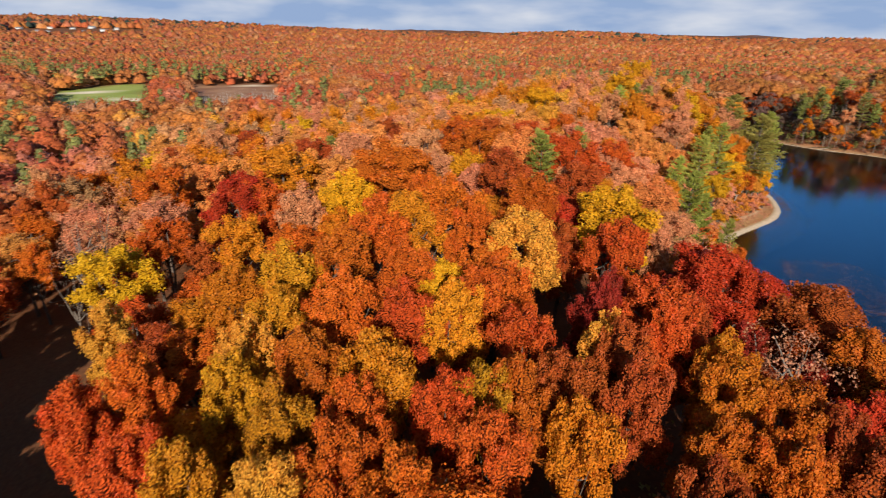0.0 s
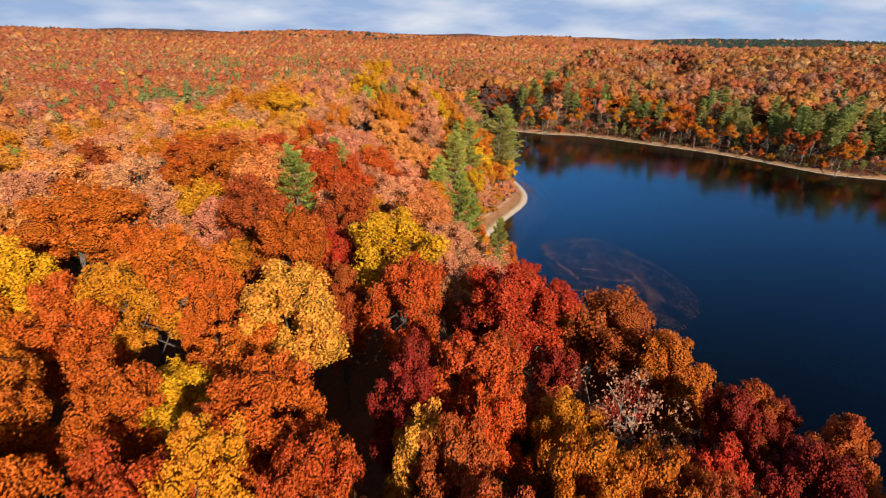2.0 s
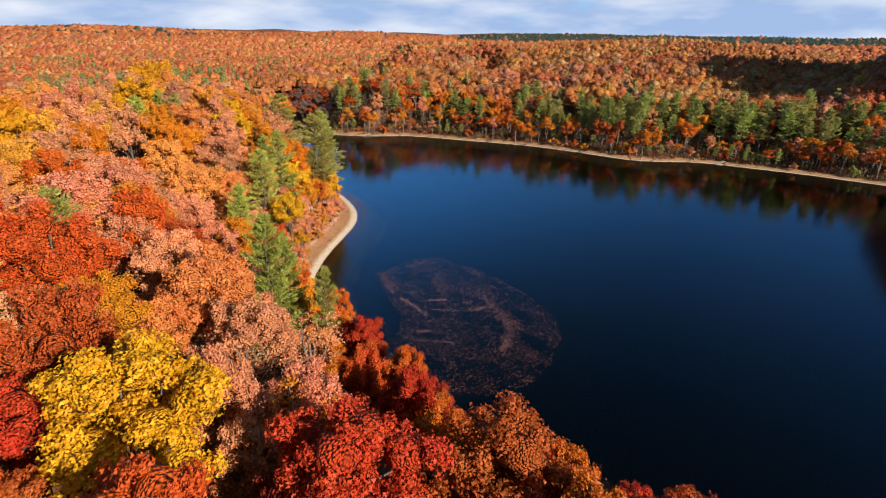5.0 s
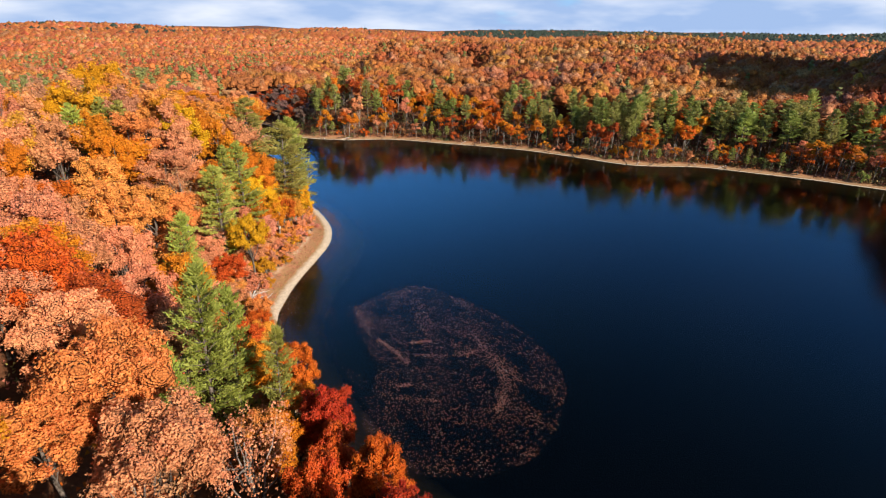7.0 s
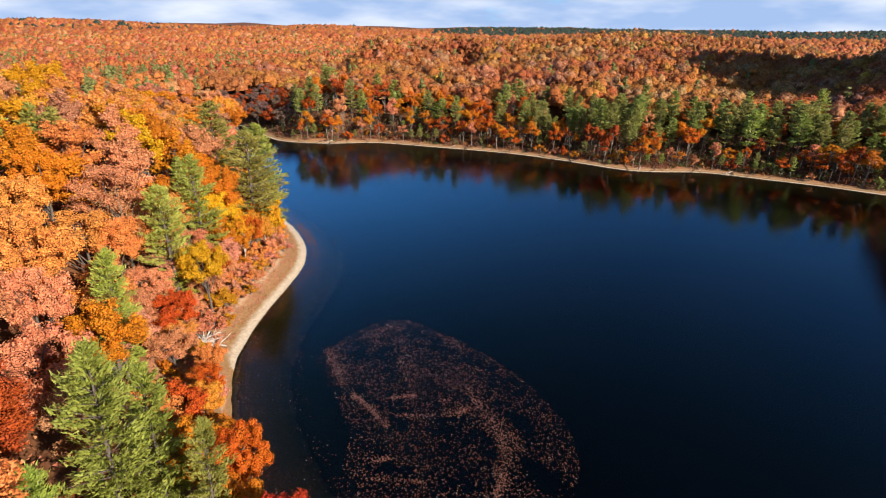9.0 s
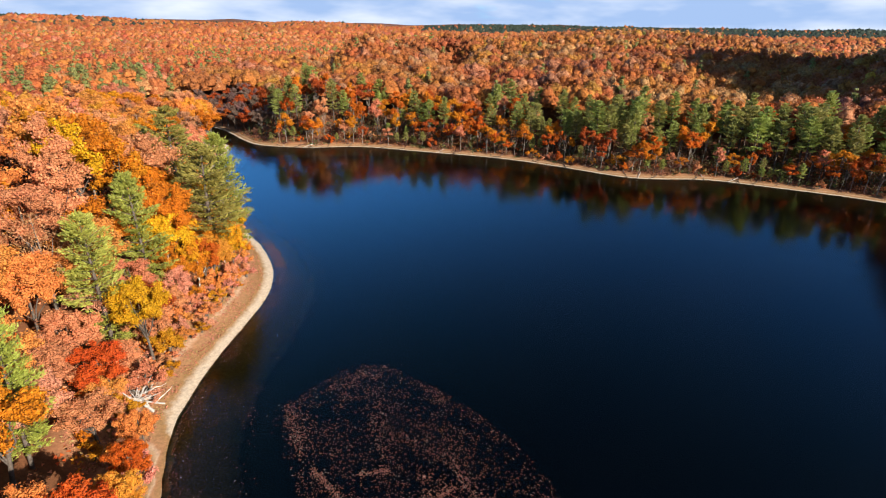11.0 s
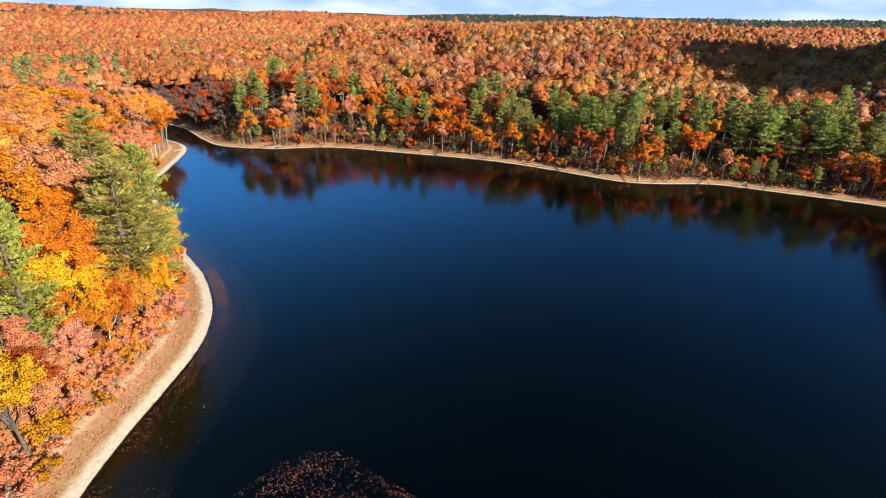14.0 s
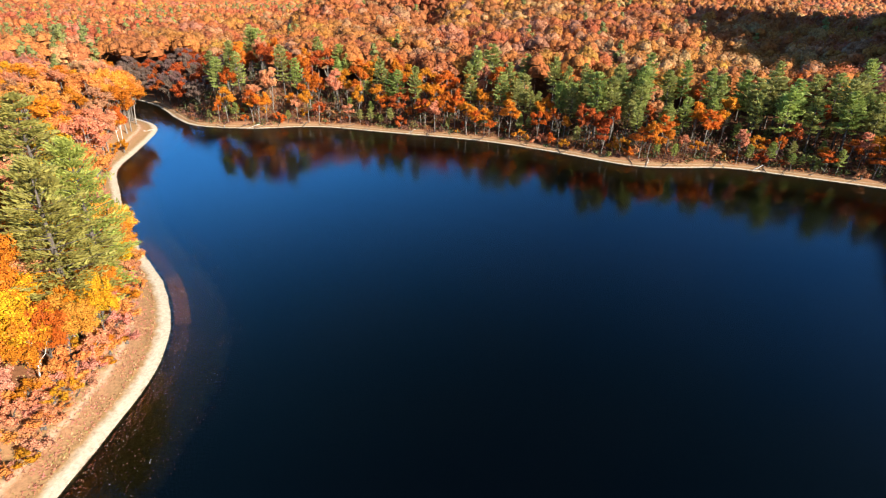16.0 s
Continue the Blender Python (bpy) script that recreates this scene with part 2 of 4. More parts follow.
# ---- plan: the shore of the pond, the lie of the land ----
NEAR_BANK = [(66, -60), (66, -20), (66, 8), (64, 30), (62, 45), (60, 58), (57.5, 72), (57.5, 86), (60, 100), (64, 113), (70.5, 125.5), (75.3, 130.8), (81, 136.2), (88.6, 142.0),
             (96.5, 148.0), (102.8, 154.2), (107.4, 161.0), (111, 169.3), (113.7, 178), (115.3, 187), (117.3, 196.5), (120, 208), (127, 228), (134, 247), (145, 261), (158, 277.5), (163.5, 287), (165.5, 299)]
COVE = [(163, 320), (161, 345), (168, 358), (178, 350), (181, 330), (178, 310)]
FAR_BANK = [(175.4, 298), (174.6, 280), (186.5, 261.5), (204, 247.5), (216, 223), (228, 197), (233, 181), (236, 162), (238.5, 142), (244.5, 131.5), (257, 117.5), (262.5, 99), (267.5, 79), (270, 60),
            (276, 20), (288, -40), (302, -120)]
REST = [(240, -260), (120, -230), (70, -120)]


def rounded(pts, k=4):
    p = np.array(pts, float)
    n = len(p)
    out = []
    for i in range(n):
        a, b, c, d = p[i - 1], p[i], p[(i + 1) % n], p[(i + 2) % n]
        for j in range(k):
            u = j / k
            out.append(0.5 * (2 * b + (c - a) * u + (2 * a - 5 * b + 4 * c - d) * u * u + (3 * b - a - 3 * c + d) * u ** 3))
    return np.array(out)


POND = rounded(NEAR_BANK + COVE + FAR_BANK + REST)
FARSIDE = np.array(FAR_BANK, float)


def shore(x, y):
    """Metres from the waterline: plus on land, minus over the water."""
    x, y = np.asarray(x, float), np.asarray(y, float)
    best = np.full(x.shape, 1e9)
    inside = np.zeros(x.shape, bool)
    for (ax, ay), (bx, by) in zip(POND, np.roll(POND, -1, 0)):
        dx, dy = bx - ax, by - ay
        u = np.clip(((x - ax) * dx + (y - ay) * dy) / (dx * dx + dy * dy + 1e-9), 0, 1)
        best = np.minimum(best, (x - ax - u * dx) ** 2 + (y - ay - u * dy) ** 2)
        if abs(dy) > 1e-9:
            inside ^= ((ay > y) != (by > y)) & (x < ax + (y - ay) / dy * dx)
    d = np.sqrt(best)
    return np.where(inside, -d, d)


def smooth(a, b, v):
    u = np.clip((v - a) / (b - a), 0, 1)
    return u * u * (3 - 2 * u)


def rolling(x, y, length, seed=0):
    r = np.random.RandomState(seed)
    out = np.zeros(np.shape(x))
    for k in range(6):
        a, f, p = r.rand() * 6.283, (0.6 + 1.1 * r.rand()) / length * 6.283, r.rand() * 6.283
        out = out + np.sin((x * math.cos(a) + y * math.sin(a)) * f + p)
    return out / 6


def hump(x, y, cx, cy, rx, ry, turn=0.0):
    c, s = math.cos(radians(turn)), math.sin(radians(turn))
    u, v = (x - cx) * c + (y - cy) * s, -(x - cx) * s + (y - cy) * c
    return np.exp(-(u / rx) ** 2 - (v / ry) ** 2)


def dell(x, y):
    """Hollows in the woods: along the steep flank of the far hill, and a small one on it."""
    return np.maximum(hump(x, y, 330, 460, 120, 17, 47), 0.7 * hump(x, y, 360, 330, 40, 14, 40))


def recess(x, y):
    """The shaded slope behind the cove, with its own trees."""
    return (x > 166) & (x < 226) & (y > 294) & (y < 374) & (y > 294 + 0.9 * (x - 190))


def height(x, y, s=None):
    x, y = np.asarray(x, float), np.asarray(y, float)
    s = shore(x, y) if s is None else s
    near = np.interp(s, [-45, -14, -4, 0, 4, 11, 20, 35, 60, 130, 320], [-8, -4.5, -0.9, 0, 0.55, 2.5, 7.0, 9.8, 9.8, 5.0, 3.0])
    far = np.interp(s, [-45, -14, -4, 0, 4, 11, 40, 90, 260], [-8, -4.5, -0.9, 0, 0.6, 1.6, 6.5, 7.5, 6.5])
    w = smooth(150, 215, x + np.maximum(0, 250 - y) * 0.2)
    h = near * (1 - w) + far * w
    inland = smooth(12, 80, s)
    h = h + smooth(8, 46, s) * (10.5 * hump(x, y, 58, 203, 50, 58) + 4.5 * hump(x, y, -12, 70, 55, 55) + 5.0 * hump(x, y, 30, 102, 30, 34))
    h = h + inland * (28 * hump(x, y, 590, 300, 190, 235, -58) + 13 * hump(x, y, 366, 431, 90, 20, 47) + 11 * hump(x, y, 420, 400, 100, 60, 47))
    # a steep hill added to the south, out of view, to shade the hollow
    h = h + inland * (79 * hump(x, y, 456, 45, 106, 33, 7) - 8 * hump(x, y, 368, 140, 70, 38))
    h = h + smooth(4, 26, s) * 10 * hump(x, y, 198, 277, 22, 18)
    d = np.hypot(x - 60, y - 70)
    h = h + inland * rolling(x, y, 140, 3) * (1.5 + 4 * smooth(250, 900, d))
    h = h + smooth(700, 4700, d) * (46 + 40 * rolling(x, y, 1500, 8)) + smooth(500, 1500, d) * 9 * rolling(x, y, 700, 5)
    h = h + 26 * hump(x, y, -1700, 2600, 1100, 620, -30)
    return h - smooth(3, 14, s) * dell(x, y) * np.clip(h - 1.5, 0, 13)


def fields(x, y):
    """Open ground among the woods: a green, a bog, the green's sandy edge, and the brushy clearing before them."""
    az, d = np.degrees(np.arctan2(x, y)), np.hypot(x, y) / 1.04
    edge = 1.2 * rolling(x, y, 60, 21)
    deep = smooth(375, 390, d) * smooth(535, 478, d + 14 * edge)
    green = smooth(-36.5, -35.5, az + edge) * smooth(-26.5, -28, az + edge) * deep
    bog = smooth(-25.4, -24.6, az + edge) * smooth(-14.5, -15.5, az + edge) * deep
    sandy = hump(az, d, -29.6, 415, 1.5, 9) + hump(az, d, -32.5, 470, 1.2, 9) + hump(az, d, -18, 490, 3.0, 6)
    brush = smooth(-36, -35, az + edge) * smooth(-15, -16.5, az + edge) * smooth(262, 280, d) * smooth(392, 380, d) * (1 - smooth(-28.4, -27.2, az) * smooth(-24, -25, az))
    return green, bog, sandy, brush


def graded(lo, hi, a, b, fine, far):
    """Grid lines: fine between lo and hi, wider and wider out to a and b."""
    mid = list(np.arange(lo, hi + 0.1, fine))
    up, st = [mid[-1]], fine
    while up[-1] < b:
        st *= far
        up.append(up[-1] + st)
    dn, st = [mid[0]], fine
    while dn[-1] > a:
        st *= far
        dn.append(dn[-1] - st)
    return np.array(dn[:0:-1] + mid + up[1:])


def grid_object(name, xs, ys, z, mat, attributes=()):
    nx, ny = len(xs), len(ys)
    co = np.empty((ny, nx, 3))
    co[..., 0], co[..., 1], co[..., 2] = xs[None, :], ys[:, None], z
    i = np.arange(nx * ny).reshape(ny, nx)
    q = np.stack([i[:-1, :-1], i[:-1, 1:], i[1:, 1:], i[1:, :-1]], -1).reshape(-1, 4)
    me = raw_mesh(name, co.reshape(-1, 3), q, mat)
    for key, kind, v in attributes:
        at = me.attributes.new(key, kind, "POINT")
        at.data.foreach_set("value" if kind == "FLOAT" else "color", np.ascontiguousarray(v, dtype=np.float32).ravel())
    me.polygons.foreach_set("use_smooth", np.ones(len(q), bool))
    return new(name, me)


def raw_mesh(name, verts, faces, mat):
    me = bpy.data.meshes.new(name)
    verts, faces = np.asarray(verts, np.float32), np.asarray(faces, np.int32)
    me.vertices.add(len(verts))
    me.vertices.foreach_set("co", verts.ravel())
    k = faces.shape[1]
    me.loops.add(faces.size)
    me.loops.foreach_set("vertex_index", faces.ravel())
    me.polygons.add(len(faces))
    me.polygons.foreach_set("loop_start", np.arange(0, faces.size, k, dtype=np.int32))
    me.update(calc_edges=True)
    me.materials.append(mat)
    return me


gx = graded(20, 290, -4800, 4850, 1.9, 1.10)
gy = graded(20, 350, -3800, 4850, 1.9, 1.10)
GX, GY = np.meshgrid(gx, gy)
GS = shore(GX, GY)
gf, bf, sf, brush = fields(GX, GY)
cover_rgba = np.stack([smooth(0.3, 0.6, np.maximum(bf, 0.7 * brush)), smooth(0.3, 0.6, gf), smooth(0.45, 0.6, sf), np.ones_like(gf)], -1)
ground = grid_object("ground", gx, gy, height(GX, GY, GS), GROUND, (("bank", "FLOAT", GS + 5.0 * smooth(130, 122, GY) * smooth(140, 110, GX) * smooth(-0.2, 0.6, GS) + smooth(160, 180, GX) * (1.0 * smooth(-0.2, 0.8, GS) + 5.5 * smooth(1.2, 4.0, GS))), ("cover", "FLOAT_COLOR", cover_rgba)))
tagged(ground, "leaf-strewn forest floor sloping to a pale sandy pond shore", "ground", kind="structure")

wx, wy = np.arange(40, 330, 10.0), np.arange(-280, 380, 10.0)
pond = grid_object("water", wx, wy, np.zeros((len(wy), len(wx))), WATER)
tagged(pond, "dark blue still pond water mirroring the autumn shore", "water", kind="structure")

# ---- builders of trees ----
ORANGE, RUST, GOLD, YELLOW = (0.56, 0.122, 0.009), (0.41, 0.078, 0.013), (0.64, 0.210, 0.010), (0.72, 0.35, 0.010)
RED, CRIMSON, RUSSET, OLIVE = (0.47, 0.042, 0.011), (0.29, 0.028, 0.012), (0.68, 0.262, 0.115), (0.55, 0.225, 0.010)
FLAME, PINE, SUNNY_PINE, TAN = (0.56, 0.088, 0.011), (0.285, 0.285, 0.068), (0.33, 0.31, 0.058), (0.50, 0.230, 0.105)
PINK, AMBER, DEEP_PINE, PEACH, SHADED_BROWN = (0.68, 0.265, 0.160), (0.74, 0.33, 0.035), (0.26, 0.27, 0.045), (0.74, 0.265, 0.060), (0.19, 0.115, 0.085)


def unit(v):
    return v / np.maximum(np.linalg.norm(v, axis=-1, keepdims=True), 1e-9)


def cards(c, n, size, r, lean=0.75):
    """Leaf sprays: one pointed blade round each place c, facing n."""
    k = len(c)
    t = unit(np.cross(n, unit(r.normal(size=(k, 3)))))
    b = np.cross(n, t)
    size = np.asarray(size).reshape(-1, 1)
    w = size * lean * (0.8 + 0.5 * r.rand(k, 1))
    v = np.stack([c + t * size, c - t * size * 0.7 + b * w, c - t * size * 0.7 - b * w], 1)
    return v.reshape(-1, 3), np.arange(3 * k).reshape(k, 3)


def tube(path, radii, sides=5):
    """A tapered limb along a path."""
    path = np.asarray(path, float)
    vs = []
    for i, p in enumerate(path):
        d = unit(path[min(i + 1, len(path) - 1)] - path[max(i - 1, 0)])
        u = unit(np.cross(d, (0.3, 0.9, 0.1)))
        w = np.cross(d, u)
        a = np.arange(sides) / sides * 2 * math.pi
        vs.append(p + radii[i] * (np.cos(a)[:, None] * u + np.sin(a)[:, None] * w))
    q = []
    for i in range(len(path) - 1):
        for j in range(sides):
            k = (j + 1) % sides
            q.append((i * sides + j, i * sides + k, (i + 1) * sides + k, (i + 1) * sides + j))
    return np.concatenate(vs), np.array(q)


def joined(pieces):
    vs, fs, o = [], [], 0
    for v, f in pieces:
        vs.append(v)
        fs.append(f + o)
        o += len(v)
    return np.concatenate(vs), np.concatenate(fs)


def bent(a, b, r, k=4, sag=0.6):
    """A crooked line from a to b."""
    u = np.linspace(0, 1, k)[:, None]
    p = np.asarray(a) * (1 - u) + np.asarray(b) * u
    p[1:-1] += r.normal(size=(k - 2, 3)) * sag * 0.35
    p[:, 2] -= (u[:, 0] * (1 - u[:, 0])) * sag
    return p


GOLDEN = (1 + math.sqrt(5)) / 2
ICO = unit(np.array([(-1, GOLDEN, 0), (1, GOLDEN, 0), (-1, -GOLDEN, 0), (1, -GOLDEN, 0), (0, -1, GOLDEN), (0, 1, GOLDEN), (0, -1, -GOLDEN), (0, 1, -GOLDEN), (GOLDEN, 0, -1), (GOLDEN, 0, 1), (-GOLDEN, 0, -1), (-GOLDEN, 0, 1)]))
ICO_FACES = np.array([(0, 11, 5), (0, 5, 1), (0, 1, 7), (0, 7, 10), (0, 10, 11), (1, 5, 9), (5, 11, 4), (11, 10, 2), (10, 7, 6), (7, 1, 8),
                      (3, 9, 4), (3, 4, 2), (3, 2, 6), (3, 6, 8), (3, 8, 9), (4, 9, 5), (2, 4, 11), (6, 2, 10), (8, 6, 7), (9, 8, 1)])


def broadleaf_meshes(seed, lobes, per, leaf, base=5.5, top=18.0, wide=5.0, stem=BARK, sparse=0.0, big=1.6, boughs=12, girth=1.0):
    """Trunk with limbs; the crown is a few great boughs of foliage with dark gaps between them, each billowing into small leafy lobes."""
    r = np.random.RandomState(seed)
    mid, half = (base + top) / 2, (top - base) / 2
    squash = np.array([1, 1, half / wide])
    masses, great = max(4, round(lobes / 5)), wide * 0.40
    heads = [np.array([0.3 * r.normal(), 0.3 * r.normal(), mid + half * 0.58])]
    gap, tries = 1.5 * great, 0
    while len(heads) < masses:
        tries += 1
        if tries % 60 == 0:
            gap *= 0.94
        d = unit(r.normal(size=3))
        if d[2] < -0.5:
            continue
        lump = 1 + 0.14 * math.sin(3 * math.atan2(d[1], d[0]) + seed) + 0.07 * r.normal()
        p = d * wide * (0.58 + 0.12 * r.rand()) * lump * squash + np.array([0, 0, mid])
        if all(np.linalg.norm((p - q) / squash) > gap for q in heads):
            heads.append(p)
    tops, sizes, outs, solid = [], [], [], []
    for p in heads:
        own = great * (0.82 + 0.3 * r.rand())
        out = unit(p - np.array([0, 0, mid - 0.6 * half]))
        solid.append((p, own * 0.70))
        mine, room, tries = [], 0.84, 0
        while len(mine) < max(3, round(lobes / masses)):
            tries += 1
            if tries % 40 == 0:
                room *= 0.93
            d = unit(r.normal(size=3) + out * 0.75 + np.array([0, 0, 0.35]))
            size = big * (0.55 + 0.45 * r.rand())
            c = p + d * own * (0.62 + 0.14 * r.rand())
            if all(np.linalg.norm(c - q) > room * (size + z) for q, z in mine):
                mine.append((c, size))
        for c, size in mine:
            tops.append(c)
            sizes.append(size)
            outs.append(unit(c - p))
            solid.append((c, size * 0.66))
    cc, nn, ss = [], [], []
    for p, size, out in zip(tops, sizes, outs):
        k = max(6, int(per * (size / big) ** 2 * 1.5 * (1 - sparse * r.rand())))
        d = unit(r.normal(size=(k, 3)) + out * 0.7 + np.array([0, 0, 0.35]))
        knob = 1 + 0.17 * np.sin(d[:, :1] * 6 + p[0]) * np.sin(d[:, 1:2] * 6 + p[1]) + 0.11 * np.sin(d[:, 2:] * 8 + p[2])
        cc.append(p + d * size * knob * (0.70 + 0.40 * r.rand(k, 1)))
        nn.append(unit(d + r.normal(size=(k, 3)) * 0.62))
        ss.append(leaf * (0.65 + 0.7 * r.rand(k)))
    crown = [cards(np.concatenate(cc), np.concatenate(nn), np.concatenate(ss), r)]
    loose = len(crown[0][1])
    if not sparse:
        crown += [(c + ICO * size * (0.8 + 0.4 * r.rand(12, 1)), ICO_FACES) for c, size in solid]
    crown = joined(crown)
    lean = r.normal(size=2) * 0.5
    knots = np.array([(0, 0, -1.2), (lean[0] * 0.3, lean[1] * 0.3, base * 0.55), (lean[0], lean[1], base + 1.5), (lean[0] * 1.1, lean[1] * 0.8, top - 3.5)])
    parts = [tube(knots, [0.34 * girth, 0.26 * girth, 0.2 * girth, 0.06], 6)]
    for i in r.permutation(len(tops))[:boughs]:
        u = 0.35 + 0.5 * r.rand()
        start = knots[1] * (1 - u) + knots[2] * u if r.rand() < 0.6 else knots[2] * (1 - u) + knots[3] * u
        end = tops[i] + unit(tops[i] - knots[1]) * sizes[i] * 0.5 * r.rand()
        parts.append(tube(bent(start, end, r), [0.13 * girth, 0.10 * girth, 0.07 * girth, 0.03], 4))
    trunk = joined(parts)
    leaves = raw_mesh("crown", *crown, LEAF)
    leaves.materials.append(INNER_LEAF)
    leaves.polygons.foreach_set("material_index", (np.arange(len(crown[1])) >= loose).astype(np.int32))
    return raw_mesh("trunk", *trunk, stem), leaves


def sprays(c, axis, size, r, slim):
    """Needle sprays: narrow blades lying along axis, nearly level."""
    k = len(c)
    t = unit(axis)
    n = unit(np.array([0, 0, 1.0]) + r.normal(size=(k, 3)) * 1.1)
    b = unit(np.cross(n, t))
    size = np.asarray(size).reshape(-1, 1)
    v = np.stack([c + t * size, c - t * size * 0.5 + b * size * slim, c - t * size * 0.5 - b * size * slim], 1)
    return v.reshape(-1, 3), np.arange(3 * k).reshape(k, 3)


def pine_meshes(seed, whorls, tufts, needles, blade, top=23.0, bare=0.22, wide=3.9, slim=0.34):
    """White pine: straight trunk, tiers of long boughs that sweep upwards with air between them, plumed with needle sprays."""
    r = np.random.RandomState(seed)
    parts = [tube([(0, 0, -1.2), (0, 0, top * 0.5), (0.15, 0.1, top * 0.97)], [0.36, 0.24, 0.04], 6)]
    cc, ax, ss = [], [], []
    for i in range(whorls):
        u = i / (whorls - 1)
        z = top * (bare + (0.97 - bare) * u ** 0.92)
        reach = wide * (0.6 + 0.4 * min(1, u * 3.5)) * (1 - u) ** 0.56 + 0.5
        n = 6 if u < 0.8 else 5
        turn = r.rand() * 6.28
        for j in range(n):
            if r.rand() < 0.12:
                continue
            z = top * (bare + (0.97 - bare) * u ** 0.92) + r.normal() * 0.022 * top * (1 - u)
            a = turn + 6.283 * j / n + r.normal() * 0.22
            length = reach * (0.55 + 0.6 * r.rand())
            rise = (0.10 + 0.55 * u) * length + r.normal() * 0.22
            d = np.array([math.cos(a), math.sin(a), 0])
            side = np.array([-d[1], d[0], 0])
            tip = d * length + np.array([0, 0, z + rise])
            if u < 0.9:
                parts.append(tube([(0, 0, z), tip * np.array([0.9, 0.9, 1])], [0.07, 0.02], 3))
            for k in range(tufts):
                f = 0.3 + 0.72 * (k + r.rand()) / tufts
                fan = r.normal() * 0.30 * length * (1.2 - f)
                p = d * length * f + side * fan + np.array([0, 0, z + rise * f * f])
                way = d * 0.9 + side * np.sign(fan) * (0.25 + 0.5 * r.rand()) + np.array([0, 0, 0.35 + 0.5 * u])
                cc.append(p + r.normal(size=(needles, 3)) * np.array([0.32, 0.32, 0.13]))
                ax.append(way + r.normal(size=(needles, 3)) * 0.38)
                ss.append(blade * (0.7 + 0.6 * r.rand(needles)))
    crown = sprays(np.concatenate(cc), np.concatenate(ax), np.concatenate(ss), r, slim)
    return raw_mesh("trunk", *joined(parts), BARK), raw_mesh("crown", *crown, LEAF)


def bare_meshes(seed, top=15.0, stem=TWIG_BARK):
    """A tree that has shed nearly all: forking limbs and fine twigs."""
    r = np.random.RandomState(seed)
    parts, twigs = [], []

    def fork(p, d, length, rad, depth):
        e = p + d * length
        parts.append(tube(bent(p, e, r, 4, 0.25 * length / 4), np.linspace(rad, rad * 0.55, 4), 5 if depth < 2 else 3))
        if depth == 4:
            twigs.append(e)
            return
        for _ in range((4, 3, 2, 2)[depth]):
            nd = unit(d * 0.85 + r.normal(size=3) * 0.48 + np.array([0, 0, 0.12]))
            fork(p + d * length * (0.6 + 0.4 * r.rand()), nd, length * (0.55 + 0.2 * r.rand()), rad * 0.5, depth + 1)

    fork(np.array([0, 0, -0.8]), unit(np.array([0.05, 0.03, 1])), top * 0.42, 0.15, 0)
    tw = np.array(twigs)
    tw = tw[r.permutation(len(tw))[: len(tw) * 2 // 3]]
    crown = cards(tw + r.normal(size=tw.shape) * 0.2, unit(r.normal(size=tw.shape)), np.full(len(tw), 0.16), r)
    return raw_mesh("trunk", *joined(parts), stem), raw_mesh("crown", *crown, LEAF)


def tree_of(name, meshes):
    t = new(name)
    for me in meshes:
        new(me.name.split(".")[0], me).parent = t
    return t


OAKS = [broadleaf_meshes(11 + k, 60, 245, 0.120, big=1.25) for k in range(6)]
OAKS_MID = [broadleaf_meshes(31 + k, 44, 135, 0.142, boughs=9, big=1.4) for k in range(5)]
OAKS_FAR = [broadleaf_meshes(41 + k, 28, 84, 0.205, boughs=5, big=1.7) for k in range(4)]
TALLS = [broadleaf_meshes(51 + k, 24, 70, 0.20, 5.5, 18.0, 4.1, TWIG_BARK, big=1.4, boughs=6, girth=0.7) for k in range(4)]
PALES = [broadleaf_meshes(61 + k, 24, 140, 0.14, 4.5, 12.0, 3.9, PALE_BARK, big=1.25, girth=0.5, boughs=7) for k in range(3)]
BUSHES = [broadleaf_meshes(71 + k, 12, 46, 0.14, 0.3, 4.4, 2.6, big=0.9, boughs=4) for k in range(4)]
THIN = [broadleaf_meshes(91 + k, 40, 85, 0.12, 5.5, 17.0, 4.8, TWIG_BARK, 0.8, 1.3) for k in range(3)]
PINES = [pine_meshes(111 + k, 16, 9, 14, 0.36, 23.0, 0.12, 5.4, 0.26) for k in range(4)]
PINES_MID = [pine_meshes(121 + k, 10, 6, 7, 0.62, 23.0, 0.42, 3.9, 0.32) for k in range(5)]
BARES = [bare_meshes(131 + k) for k in range(3)]

KINDS = {  # name, meshes, height of the mesh, words
    "oak": ("oak_tree", OAKS, 18.0), "oak_mid": ("oak_tree", OAKS_MID, 18.0), "oak_far": ("oak_tree", OAKS_FAR, 18.0), "tall": ("maple_tree", TALLS, 18.0), "bush": ("shrub", BUSHES, 4.6),
    "pale": ("birch_tree", PALES, 12.0), "maple": ("maple_tree", OAKS, 18.0), "maple_mid": ("maple_tree", OAKS_MID, 18.0), "maple_far": ("maple_tree", OAKS_FAR, 18.0),
    "beech": ("beech_tree", OAKS, 18.0), "beech_mid": ("beech_tree", OAKS_MID, 18.0), "beech_far": ("beech_tree", OAKS_FAR, 18.0), "thin": ("birch_tree", THIN, 17.0), "pine": ("pine_tree", PINES, 23.0), "pine_mid": ("pine_tree", PINES_MID, 23.0), "bare": ("bare_tree", BARES, 15.0)}
